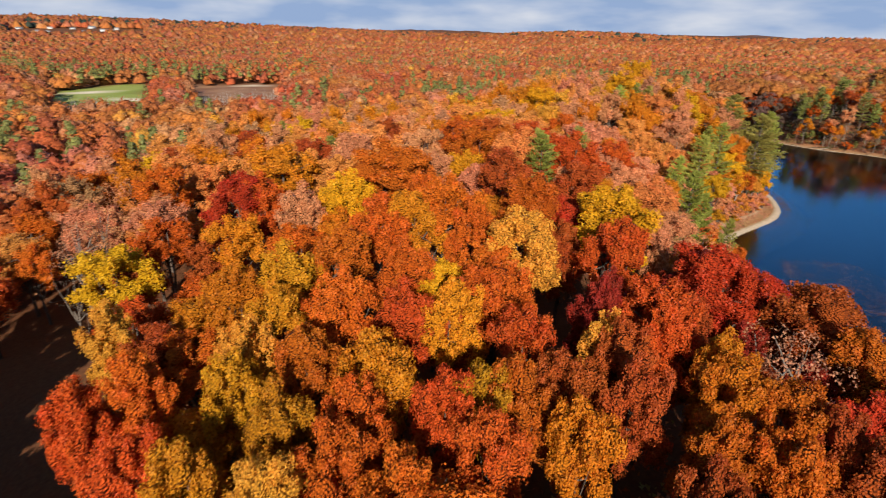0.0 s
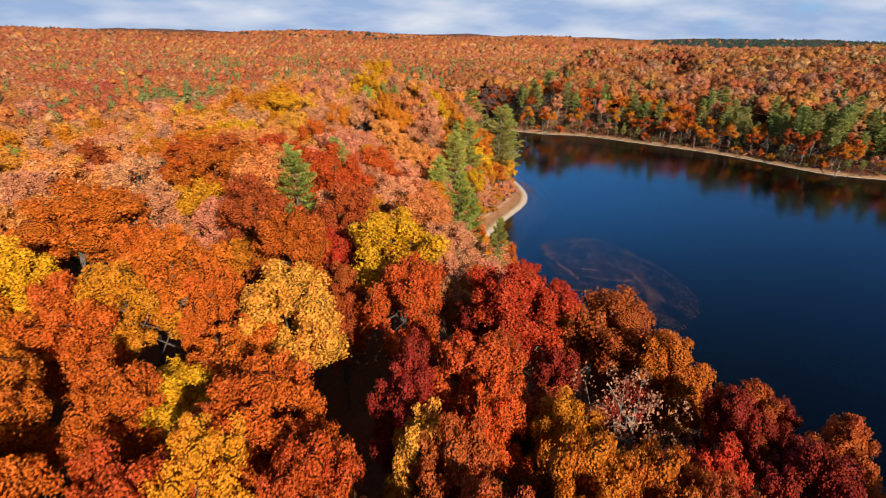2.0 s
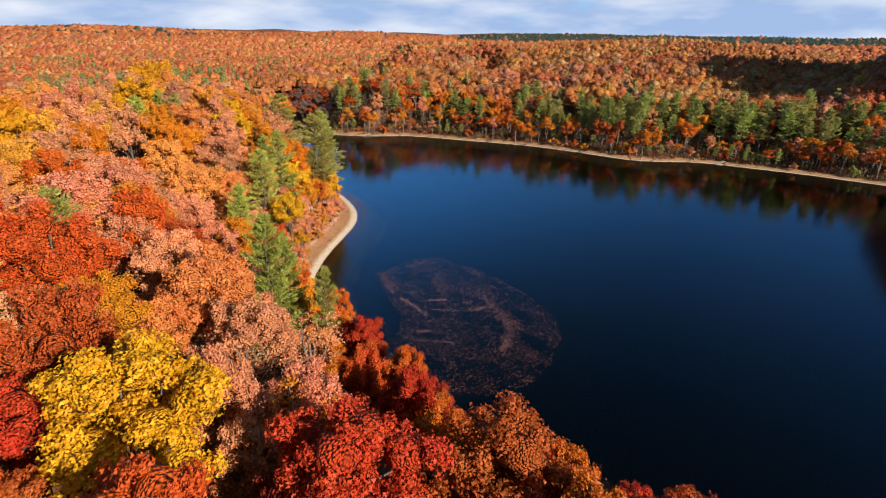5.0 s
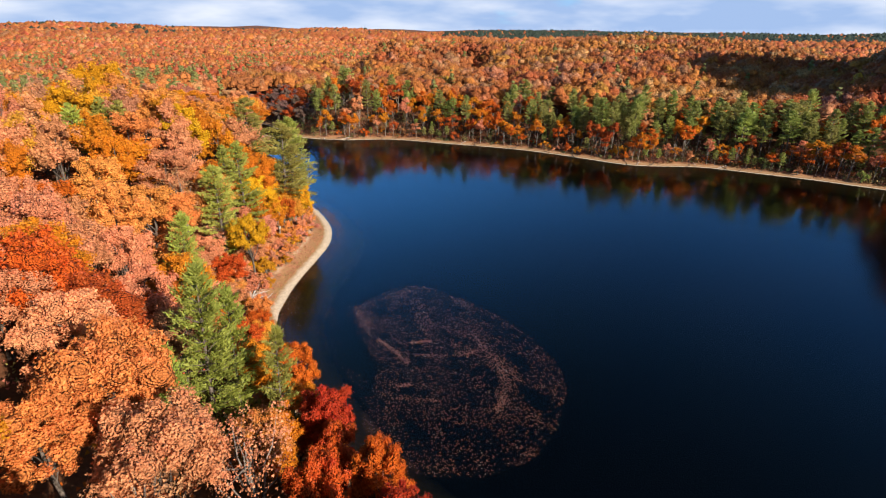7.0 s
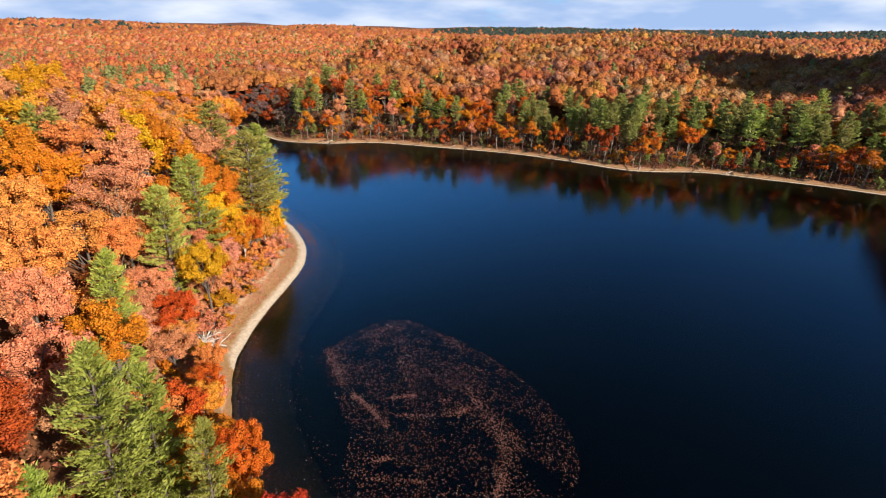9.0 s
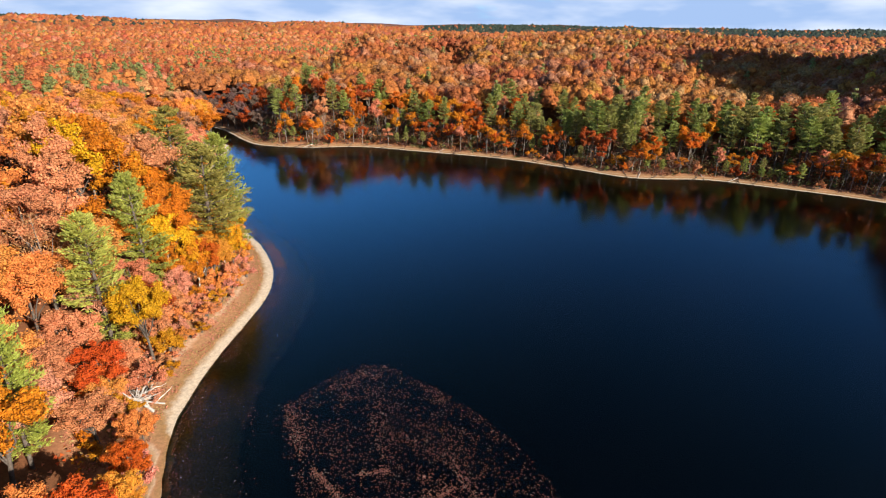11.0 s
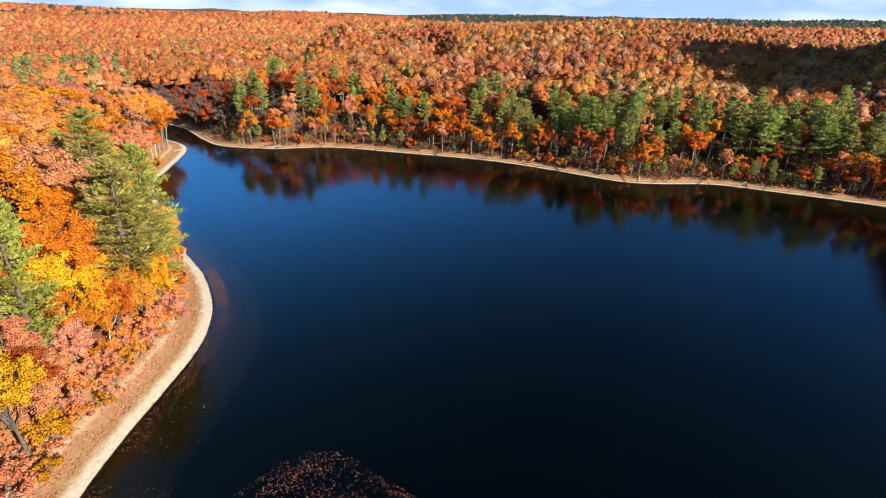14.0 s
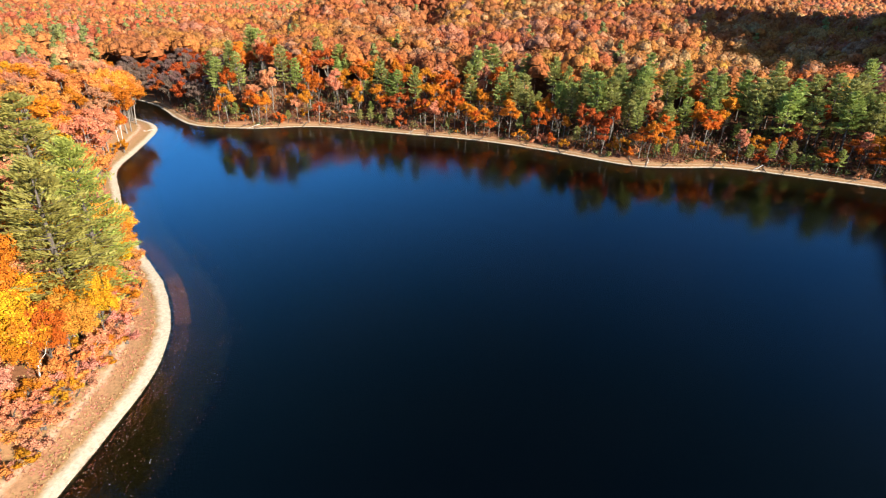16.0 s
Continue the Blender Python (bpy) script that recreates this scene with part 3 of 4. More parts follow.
HUE_WORD = {ORANGE: "orange", RUST: "rust-brown", GOLD: "golden-orange", YELLOW: "bright yellow", RED: "scarlet", CRIMSON: "deep crimson",
            RUSSET: "pinkish russet", PINK: "dusty pink-red", AMBER: "amber-yellow", DEEP_PINE: "deep green", OLIVE: "olive-gold", FLAME: "flame-red", PINE: "green", SUNNY_PINE: "yellow-green", TAN: "tan", SHADED_BROWN: "shade-toned grey-brown", PEACH: "soft orange"}
WORDS = {"oak_tree": ("oak", "broad clumpy autumn crown", "oaks on the bank"), "maple_tree": ("maple", "leafy autumn crown over a slender trunk", "maples along the shore"),
         "hickory_tree": ("hickory", "rounded clumpy autumn crown", "hickories on the bank"),
         "beech_tree": ("beech", "broad clumpy autumn crown", "beeches on the bank"),
         "shrub": ("shrub", "low twiggy autumn leaves at the water", "shrubs on the bank"), "birch_tree": ("birch", "thin autumn leaves and a pale trunk", "birches in the wood"),
         "pine_tree": ("white pine", "long upswept boughs and a straight trunk", "pines along the shore"), "bare_tree": ("bare tree", "pale leafless limbs and fine twigs", "bare trees in the wood")}
MADE = {}
rt = random.Random(5)


def plant(kind, x, y, hue, tall, wide=None, ground_z=None):
    """One tree of a kind on the ground at x, y, so many metres tall."""
    if kind[:3] == "oak" and hue in (RED, CRIMSON, FLAME, YELLOW):
        kind = "maple" + kind[3:]
    elif kind[:3] == "oak" and hue in (RUSSET, TAN):
        kind = "beech" + kind[3:]
    name, variants, h = KINDS[kind]
    if name == "oak_tree" and hue in (GOLD, AMBER, OLIVE):
        name = "hickory_tree"
    v = rt.randrange(len(variants))
    z = float(height(np.array([x]), np.array([y]))[0]) if ground_z is None else ground_z
    sz = tall / h
    sx = (wide if wide else 1.0) * (sz ** 0.7)
    m = pose(x, y, z, rt.uniform(-2.5, 2.5), rt.uniform(-2.5, 2.5), rt.uniform(0, 360)) @ Matrix.Diagonal((sx, sx * rt.uniform(0.9, 1.12), sz, 1))
    if (name, kind, v) not in MADE:
        t = MADE[(name, kind, v)] = tree_of(name, variants[v])
        t.matrix_basis = m
    else:
        src = MADE[(name, kind, v)]
        t = src.copy()
        scene.collection.objects.link(t)
        t.matrix_basis = m
        for c in src.children:
            k = c.copy()
            k.parent = t
            scene.collection.objects.link(k)
    for c in t.children:
        f = rt.uniform(0.86, 1.14)
        c.color = (hue[0] * f, hue[1] * f * rt.uniform(0.86, 1.14), hue[2] * f, 1)
    kindword, look_word, group = WORDS[name]
    tagged(t, f"{HUE_WORD[hue]} {kindword} with {look_word}", "shrub" if name == "shrub" else "tree", group)
    return t


RAVINE = [(-36, 92), (-23, 86), (-12, 79), (-2, 73.5), (3, 68.5), (7, 63.5), (14, 59), (24, 54)]


def hollow(x, y):
    """The shaded clearing by the near wood, and the narrow gap behind the first crowns."""
    gap = np.full(np.shape(x), 99.0)
    for (ax, ay), (bx, by) in zip(RAVINE, RAVINE[1:]):
        u = np.clip(((x - ax) * (bx - ax) + (y - ay) * (by - ay)) / ((bx - ax) ** 2 + (by - ay) ** 2), 0, 1)
        gap = np.minimum(gap, np.hypot(x - ax - u * (bx - ax), y - ay - u * (by - ay)))
    return ((x < -21 - 0.6 * (y - 28)) & (y < 58) & (y > 21)) | (gap < 7.0)


# ---- trees that stand out ----
def off_line(x, y):
    """Metres from the line of the nearest trees, along the first slope."""
    u = min(1, max(0, ((x + 10) * 55 + (y - 30) * 50) / (55 ** 2 + 50 ** 2)))
    return math.hypot(x + 10 - 55 * u, y - 30 - 50 * u)


taken = []


def grove(kind, hue, *places):
    """Trees of one kind and hue, each at x, y, so many metres tall, so wide for its kind."""
    for x, y, tall, wide in places:
        far = kind == "oak" and off_line(x, y) > 46
        plant("oak_mid" if far else kind, x, y, hue, tall, wide)
        taken.append((x, y, 5.3 * wide * (tall / 18) ** 0.7))


# the first slope
grove("oak", YELLOW, (-13.6, 71.4, 18.4, 0.87), (22.0, 65.6, 19.2, 1.12))
grove("oak", ORANGE, (-6.6, 59.9, 18.3, 0.83), (1.4, 65.3, 18.8, 1.0), (39.9, 42.0, 17.9, 0.7), (5.6, 43.8, 18.2, 0.79), (-3.7, 48.4, 17.9, 0.69), (-10.7, 50.5, 18.2, 0.77), (-8.6, 42.5, 17.9, 0.67), (24.1, 30.4, 17.6, 0.56), (6.2, 31.3, 17.4, 0.55), (-9.5, 34.0, 17.6, 0.58), (18.0, 27.2, 17.2, 0.55), (-8.2, 82.3, 19.8, 1.3), (5.0, 107.1, 19.8, 1.32), (11.6, 69.2, 18.5, 0.89), (21.1, 25.3, 17.0, 0.55), (3.9, 60.8, 17.6, 0.57), (-2.1, 71.3, 17.9, 0.68), (47.0, 49.5, 16.5, 0.6), (-5.7, 25.3, 17.3, 0.55), (-1.5, 23.1, 17.0, 0.55), (-21.7, 32.6, 17.4, 0.55), (-4.9, 29.0, 17.2, 0.55))
grove("oak", AMBER, (9.6, 55.4, 18.7, 0.97), (-15.0, 36.5, 17.5, 0.55), (13.4, 38.7, 16.8, 0.55), (-9.5, 23.4, 17.2, 0.55), (-28.4, 40.7, 17.4, 0.55))
grove("oak", FLAME, (18.8, 54.9, 18.3, 0.81), (20.4, 42.7, 18.2, 0.77), (-3.7, 40.5, 17.7, 0.59), (6.9, 37.4, 17.6, 0.56), (-25.1, 74.4, 18.1, 0.74), (23.2, 95.4, 19.0, 1.06), (0.2, 30.7, 17.1, 0.55), (18.6, 39.0, 17.4, 0.55), (2.1, 42.3, 16.9, 0.55), (46.0, 74.5, 15.5, 0.65), (-19.3, 25.2, 17.2, 0.55), (3.7, 25.8, 17.3, 0.55), (-25.1, 30.6, 17.3, 0.55))
grove("oak", RED, (32.5, 55.2, 19.0, 1.07), (29.6, 29.9, 17.0, 0.55), (-28.4, 72.6, 18.6, 0.94), (44.5, 65.5, 16.5, 0.7))
grove("oak", RUST, (40.7, 49.1, 19.1, 1.09), (14.4, 34.8, 17.7, 0.6), (13.9, 30.2, 17.5, 0.55), (10.0, 32.4, 17.2, 0.55), (26.6, 27.0, 17.4, 0.55), (50.5, 41.0, 15.0, 0.7), (10.5, 80.8, 18.5, 0.89), (20.8, 76.7, 18.5, 0.87), (27.1, 24.2, 17.4, 0.55), (47.0, 30.5, 17.6, 0.58), (15.4, 23.0, 17.1, 0.55))
grove("thin", TAN, (28.2, 35.8, 18.1, 0.76))
grove("oak", CRIMSON, (14.2, 43.4, 17.4, 0.55), (38.8, 34.4, 17.4, 0.55), (36.5, 28.1, 17.8, 0.63), (16.1, 45.4, 17.0, 0.55))
grove("oak", GOLD, (1.1, 39.7, 17.6, 0.58), (20.8, 32.6, 17.6, 0.59), (-4.6, 33.3, 17.8, 0.65), (-18.6, 45.8, 17.6, 0.58), (-29.0, 97.3, 19.4, 1.19), (9.6, 27.4, 17.2, 0.55), (-2.4, 62.0, 18.0, 0.73), (23.1, 37.1, 17.0, 0.55))
grove("oak", OLIVE, (-15.1, 47.3, 18.2, 0.8), (-14.1, 41.4, 17.7, 0.6), (3.0, 31.5, 17.0, 0.55), (-14.5, 24.5, 17.5, 0.55), (-10.2, 29.3, 17.2, 0.55), (-14.5, 33.1, 17.3, 0.55))
grove("oak", RUSSET, (-18.1, 67.2, 18.0, 0.72), (29.3, 68.3, 17.8, 0.64))
grove("pine", DEEP_PINE, (17.2, 94.9, 17.6, 0.55))
# lower trees in the gaps between them
grove("oak", RUSSET, (28.8, 62.6, 14, 0.6))
grove("oak", CRIMSON, (27.6, 56.8, 13, 0.6), (31.8, 48.2, 13, 0.6), (35.8, 42.6, 13, 0.6))
grove("oak", RUST, (15.4, 62.8, 14.5, 0.6), (26.2, 49.2, 14, 0.6), (14.6, 58.6, 13.5, 0.55))
# the ridge, the bank and the points
grove("pine", SUNNY_PINE, (96.2, 164.0, 26, 1.3), (104.9, 197.4, 28, 1.3), (103.4, 172.0, 27, 0.95), (80.8, 154.0, 23, 0.95), (71.3, 145.2, 22, 0.95), (56.6, 127.0, 20, 0.8))
grove("pine", DEEP_PINE, (47.2, 98.3, 23.5, 0.85), (42, 94, 16, 0.7), (51.5, 101, 20, 0.72), (53, 93.5, 18, 0.6), (16.5, 86.5, 19, 0.95))
grove("oak", RED, (55.8, 88.2, 12.5, 0.9))
grove("oak", ORANGE, (58.4, 98.8, 12, 0.75), (53.6, 76.2, 13, 0.75))
grove("oak", CRIMSON, (54.0, 39.6, 15, 0.6))
grove("oak", RUST, (54.4, 33.8, 15, 0.6))
grove("bare", TAN, (41.9, 86.6, 13, 0.9), (52.7, 45.9, 14, 0.8), (-46.3, 61.2, 16, 1.0))
grove("pale", GOLD, (85.2, 156.4, 10, 0.9), (89.2, 156.1, 9.5, 0.85), (95.6, 164, 10, 0.8), (144.3, 270.8, 10, 0.8))
grove("pale", YELLOW, (90.0, 157.2, 11, 0.9), (97.8, 162.2, 9, 0.8), (101.5, 168, 9, 0.8))
grove("pale", ORANGE, (146, 272.5, 11, 0.8))
grove("pine_mid", SUNNY_PINE, (155.6, 302.0, 16, 1.1), (63.0, 181.0, 17, 0.9))
grove("oak", ORANGE, (-68.4, 102.2, 18, 1.1), (91.3, 157.3, 11, 0.9))
grove("oak_mid", YELLOW, (75.0, 141.5, 15, 0.95), (98.6, 160.5, 12, 0.7))
grove("oak", FLAME, (53.4, 82.6, 11, 0.8))
grove("oak_mid", YELLOW, (90.1, 286.0, 19, 1.1), (70.5, 208.0, 23, 1.1))
grove("oak", RUST, (39.5, 106.8, 17, 1.1))
grove("oak", GOLD, (37.5, 119.5, 18, 1.2), (93.6, 179.8, 16, 1.0), (87.2, 162.5, 18, 1.0), (101.2, 165.4, 11, 0.8))
grove("oak", RUSSET, (35.5, 100.5, 17, 1.0))
grove("oak_mid", GOLD, (90.4, 174.9, 15, 1.0))
grove("oak_mid", ORANGE, (147.5, 285.5, 10, 0.8))

# ---- the wood on the near bank: every tree a thing ----
FIRST_HUES = [(ORANGE, 32), (GOLD, 20), (RUST, 22), (FLAME, 14), (RUSSET, 5), (YELLOW, 2), (OLIVE, 1), (RED, 4), (CRIMSON, 3)]
# the dark reds of the east slope also stand in for its shade
EAST_HUES = [(FLAME, 16), (RUST, 28), (RED, 18), (ORANGE, 16), (CRIMSON, 12), (RUSSET, 5)]
BANK_HUES = [(PEACH, 30), (RUSSET, 26), (GOLD, 20), (YELLOW, 5), (AMBER, 12), (TAN, 7)]


MID_HUES = [(RUSSET, 30), (PEACH, 32), (ORANGE, 10), (RUST, 5), (GOLD, 12), (FLAME, 3), (TAN, 6), (YELLOW, 2)]


def pick(hues, r=rt):
    n = r.uniform(0, sum(w for _, w in hues))
    for h, w in hues:
        n -= w
        if n <= 0:
            return h
    return hues[0][0]


def scattered(x0, x1, y0, y1, gap, seed, jitter=0.42):
    """Places about a gap apart, in shifted rows, jittered."""
    r = np.random.RandomState(seed)
    xs, ys = np.arange(x0, x1, gap), np.arange(y0, y1, gap * 0.9)
    X, Y = np.meshgrid(xs, ys)
    X = X + (np.arange(len(ys)) % 2)[:, None] * gap / 2
    X, Y = X + r.uniform(-1, 1, X.shape) * gap * jitter, Y + r.uniform(-1, 1, Y.shape) * gap * jitter
    return X.ravel(), Y.ravel()


def near_wood(x, y):
    return ((x > -75) & (x < 122) & (y > 14) & (y < 215) & (y > 40 - 0.9 * (x + 75))) | ((x > 95) & (x < 172) & (y > 200) & (y < 318))


def tree_line(y):
    """How far from the water the wood begins along the near bank."""
    return np.interp(y, [0, 112, 126, 138, 158, 170, 180, 188], [2.5, 2.5, 6.5, 9.5, 9.5, 6, 4, 3.5])


X, Y = scattered(-80, 175, 5, 322, 8.0, 21)
S = shore(X, Y)
for x, y, s in zip(X, Y, S):
    if s < tree_line(y) or not near_wood(x, y) or hollow(x, y) or any((x - a) ** 2 + (y - b) ** 2 < (c * 0.8 + (0.6 if b < 97 else 0)) ** 2 for a, b, c in taken):
        continue
    if y > 215:
        plant("tall", x, y, pick(BANK_HUES), rt.uniform(12, 18), rt.uniform(1.2, 1.5))
        continue
    away = off_line(x, y)
    q = rt.random()
    if q < (0.05 if y > 100 else 0):
        plant("pine_mid", x, y, SUNNY_PINE, rt.uniform(14, 19), 0.9)
    elif q < (0.13 if y > 60 else 0.08):
        plant("thin", x, y, rt.choice((RUSSET, RUSSET, TAN, GOLD)), rt.uniform(13, 17))
    elif q < 0.145 and y < 110 and q > 0.125:
        plant("bare", x, y, TAN, rt.uniform(11, 15))
    else:
        low = 0.6 if s < 11 else 0.8 if s < 18 else 0.82 if y < 90 else 1.0
        plant("oak" if away < 30 else "oak_mid" if away < 82 else "oak_far", x, y, pick(BANK_HUES if y > 150 else MID_HUES if y > 72 else EAST_HUES if x > 6 + 0.35 * (y - 25) else FIRST_HUES), rt.uniform(14.5, 20.5) * low, rt.uniform(0.85, 1.15) * (1.12 if y > 110 else 1.0))

# the wood's edge along the open bank
bank = rounded(NEAR_BANK, 6)
for row, step in ((2.5, 5.2), (8.0, 6.0)):
    last = None
    for px, py in bank:
        if not 122 < py < 192:
            continue
        line = float(tree_line(py)) + row
        a_, b_ = px - line * 0.78 + rt.uniform(-0.8, 0.8), py + line * 0.5 + rt.uniform(-0.8, 0.8)
        if (last and math.hypot(a_ - last[0], b_ - last[1]) < step) or any((a_ - q[0]) ** 2 + (b_ - q[1]) ** 2 < 9 for q in taken):
            continue
        last = (a_, b_)
        plant("oak_mid", a_, b_, rt.choice((GOLD, AMBER, GOLD, RUSSET, AMBER, YELLOW) if py > 147 else (PINK, RUSSET, PEACH, RUSSET, PINK, GOLD)), (rt.uniform(8.5, 11.5) if row < 5 else rt.uniform(11, 15)) * (1.0 if py > 147 else 0.72), 1.25)

# trees that lean out over the water's edge south of the beach
last = None
for px, py in rounded(NEAR_BANK, 8):
    if not 36 < py < 125 or px > 72 or (last and math.hypot(px - last[0], py - last[1]) < 4.2):
        continue
    last = (px, py)
    plant("oak", px - 2.6 + rt.uniform(-0.5, 0.5), py + 0.6, rt.choice((PEACH, RUSSET, GOLD, AMBER, ORANGE, PEACH) if py > 92 else (RED, FLAME, RUST, RED)), rt.uniform(7, 11) * (0.75 if py < 80 else 1.0), 0.85)

# low pinkish shrubs on the open bank
for k, (px, py) in enumerate(bank):
    if not 124 < py < 186:
        continue
    for _ in range(2):
        line = float(tree_line(py))
        off = line + rt.uniform(-4.5, 1.5)
        a_, b_ = px - off * 0.78 + rt.uniform(-1.5, 1.5), py + off * 0.5 + rt.uniform(-1.5, 1.5)
        if float(shore(np.array([a_]), np.array([b_]))[0]) > max(4.5, line - 4.5):
            plant("bush", a_, b_, rt.choice((PINK, PINK, RUSSET, PINK, PINK, OLIVE, PEACH)), rt.uniform(0.7, 2.4), rt.uniform(1.0, 1.5))

# tall trees added out of view south of the clearing, to fill it with shade
for k in range(16):
    plant("oak_far", -84 + 3.6 * k + rt.uniform(-1, 1), 14 - 0.2 * k + rt.uniform(-3, 3) - (6 if k % 2 else 0), pick(FIRST_HUES), rt.uniform(20, 23), 1.15)

for k in range(12):
    plant("oak_far", -76 + 2.5 * k + rt.uniform(-1, 1), 34 + rt.uniform(-6, 6), pick(FIRST_HUES), rt.uniform(18, 21), 1.1)

# tall trees added south of the slope, out of view, to shade the first crowns
for k in range(18):
    plant("oak_far", 20 + 2.4 * k + rt.uniform(-1, 1), 6 + rt.uniform(-6, 6), pick(EAST_HUES), rt.uniform(17, 25), 1.05)

# a dense stand on the wooded point, shading the cove
for k in range(16):
    a_, b_ = 150 + 12 * rt.random(), 284 + 34 * rt.random()
    if float(shore(np.array([a_]), np.array([b_]))[0]) > 3.5:
        plant("oak_mid", a_, b_, pick(BANK_HUES), rt.uniform(17, 21), 1.0)

# low growth along the near bank
for k, (px, py) in enumerate(rounded(NEAR_BANK, 5)[20:-8]):
    for _ in range(1 + k % 2):
        line = float(tree_line(py))
        off = rt.uniform(max(1.2, line - 2.8), line + 4)
        a, b = px - off * 0.85 + rt.uniform(-1.5, 1.5), py + off * 0.5 + rt.uniform(-1.5, 1.5)
        s = float(shore(np.array([a]), np.array([b]))[0])
        if s < line - 3 or s < 1.0 or py > 262:
            continue
        plant("bush", a, b, rt.choice((PEACH, RUSSET, PINK, PEACH, GOLD, RUSSET, OLIVE)), rt.uniform(1.8, 4.6), rt.uniform(0.8, 1.2))

# ---- the far shore: its front rows, every tree a thing ----
fb = rounded(FAR_BANK, 14)[16:-38]
done = []
for row, (off0, off1, gap) in enumerate(((3.8, 6.5, 2.7), (7.0, 11, 3.0), (12, 16, 3.5), (17, 22, 4.0), (23, 30, 4.6), (31, 42, 5.0))):
    for i in range(0, len(fb) - 1):
        p, q = fb[i], fb[i + 1]
        d = q - p
        nrm = np.array([-d[1], d[0]]) / (np.hypot(*d) + 1e-9)
        c = p + nrm * rt.uniform(off0, off1)
        s = float(shore(np.array([c[0]]), np.array([c[1]]))[0])
        if s < 3.6 or bool(recess(c[0], c[1])) or any((c[0] - a) ** 2 + (c[1] - b) ** 2 < gap ** 2 for a, b in done):
            continue
        done.append((c[0], c[1]))
        right = c[1] < 190
        q = rt.random()
        if row >= 2 and q < (0.50 if right else 0.22):
            plant("pine_mid", c[0], c[1], PINE, rt.uniform(14, 22.5), rt.uniform(0.85, 1.15))
        elif row < 2 and q < 0.30:
            plant("bush", c[0], c[1], rt.choice((ORANGE, RUST, RUSSET, OLIVE, PINE, PINE)), rt.uniform(1.5, 5), 1.0)
        elif q < (0.66 if row < 2 else 0.74):
            plant("tall", c[0], c[1], rt.choice((ORANGE, RUST, ORANGE, GOLD, GOLD, RUSSET)), rt.uniform(6, 14.5) if row < 2 else rt.uniform(11, 18), rt.uniform(0.8, 1.35))
        elif q < 0.82:
            plant("bare", c[0], c[1], TAN, rt.uniform(7, 14), 0.7)
        else:
            plant("pine_mid", c[0], c[1], PINE, rt.uniform(4, 9), 0.9)

# a few tall pines on the point before the cove
for x, y, tall in ((189.0, 290.0, 19.0), (197.5, 288.5, 17.0), (207.0, 290.5, 22.0)):
    plant("pine_mid", x, y, PINE, tall, 0.95)

# the half-bare wood behind the cove; its dark grey-brown also stands in for shade
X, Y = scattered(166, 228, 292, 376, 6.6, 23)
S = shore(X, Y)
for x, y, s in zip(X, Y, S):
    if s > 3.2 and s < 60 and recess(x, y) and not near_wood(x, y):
        plant("oak_far", x, y, rt.choice((SHADED_BROWN, SHADED_BROWN, SHADED_BROWN, RUST, RUST)), rt.uniform(8, 12), rt.uniform(0.9, 1.15))

# ---- farther woods: past counting ----
def dome(k):
    """A rounded cap of foliage: two rings of k corners and a top."""
    a = np.arange(k) / k * 2 * math.pi
    b = a + math.pi / k
    v = np.concatenate([np.stack([np.cos(a), np.sin(a), np.full(k, -0.42)], -1), np.stack([0.84 * np.cos(b), 0.84 * np.sin(b), np.full(k, 0.36)], -1), [(0, 0, 0.86)]])
    f = []
    for i in range(k):
        j = (i + 1) % k
        f += [(i, j, k + i), (j, k + j, k + i), (k + i, k + j, 2 * k)]
    return v, np.array(f)


def stuff(name, v, f, hue, label, category):
    me = raw_mesh(name, v, f, FAR_LEAF)
    at = me.attributes.new("hue", "FLOAT_COLOR", "POINT")
    rgba = np.ones((len(v), 4), np.float32)
    rgba[:, :3] = hue
    at.data.foreach_set("color", rgba.ravel())
    tagged(new(name, me), label, category, kind="stuff")


FAR_HUES = np.array([ORANGE, RUST, GOLD, RUSSET, FLAME, YELLOW, RED, PINE, OLIVE, CRIMSON])


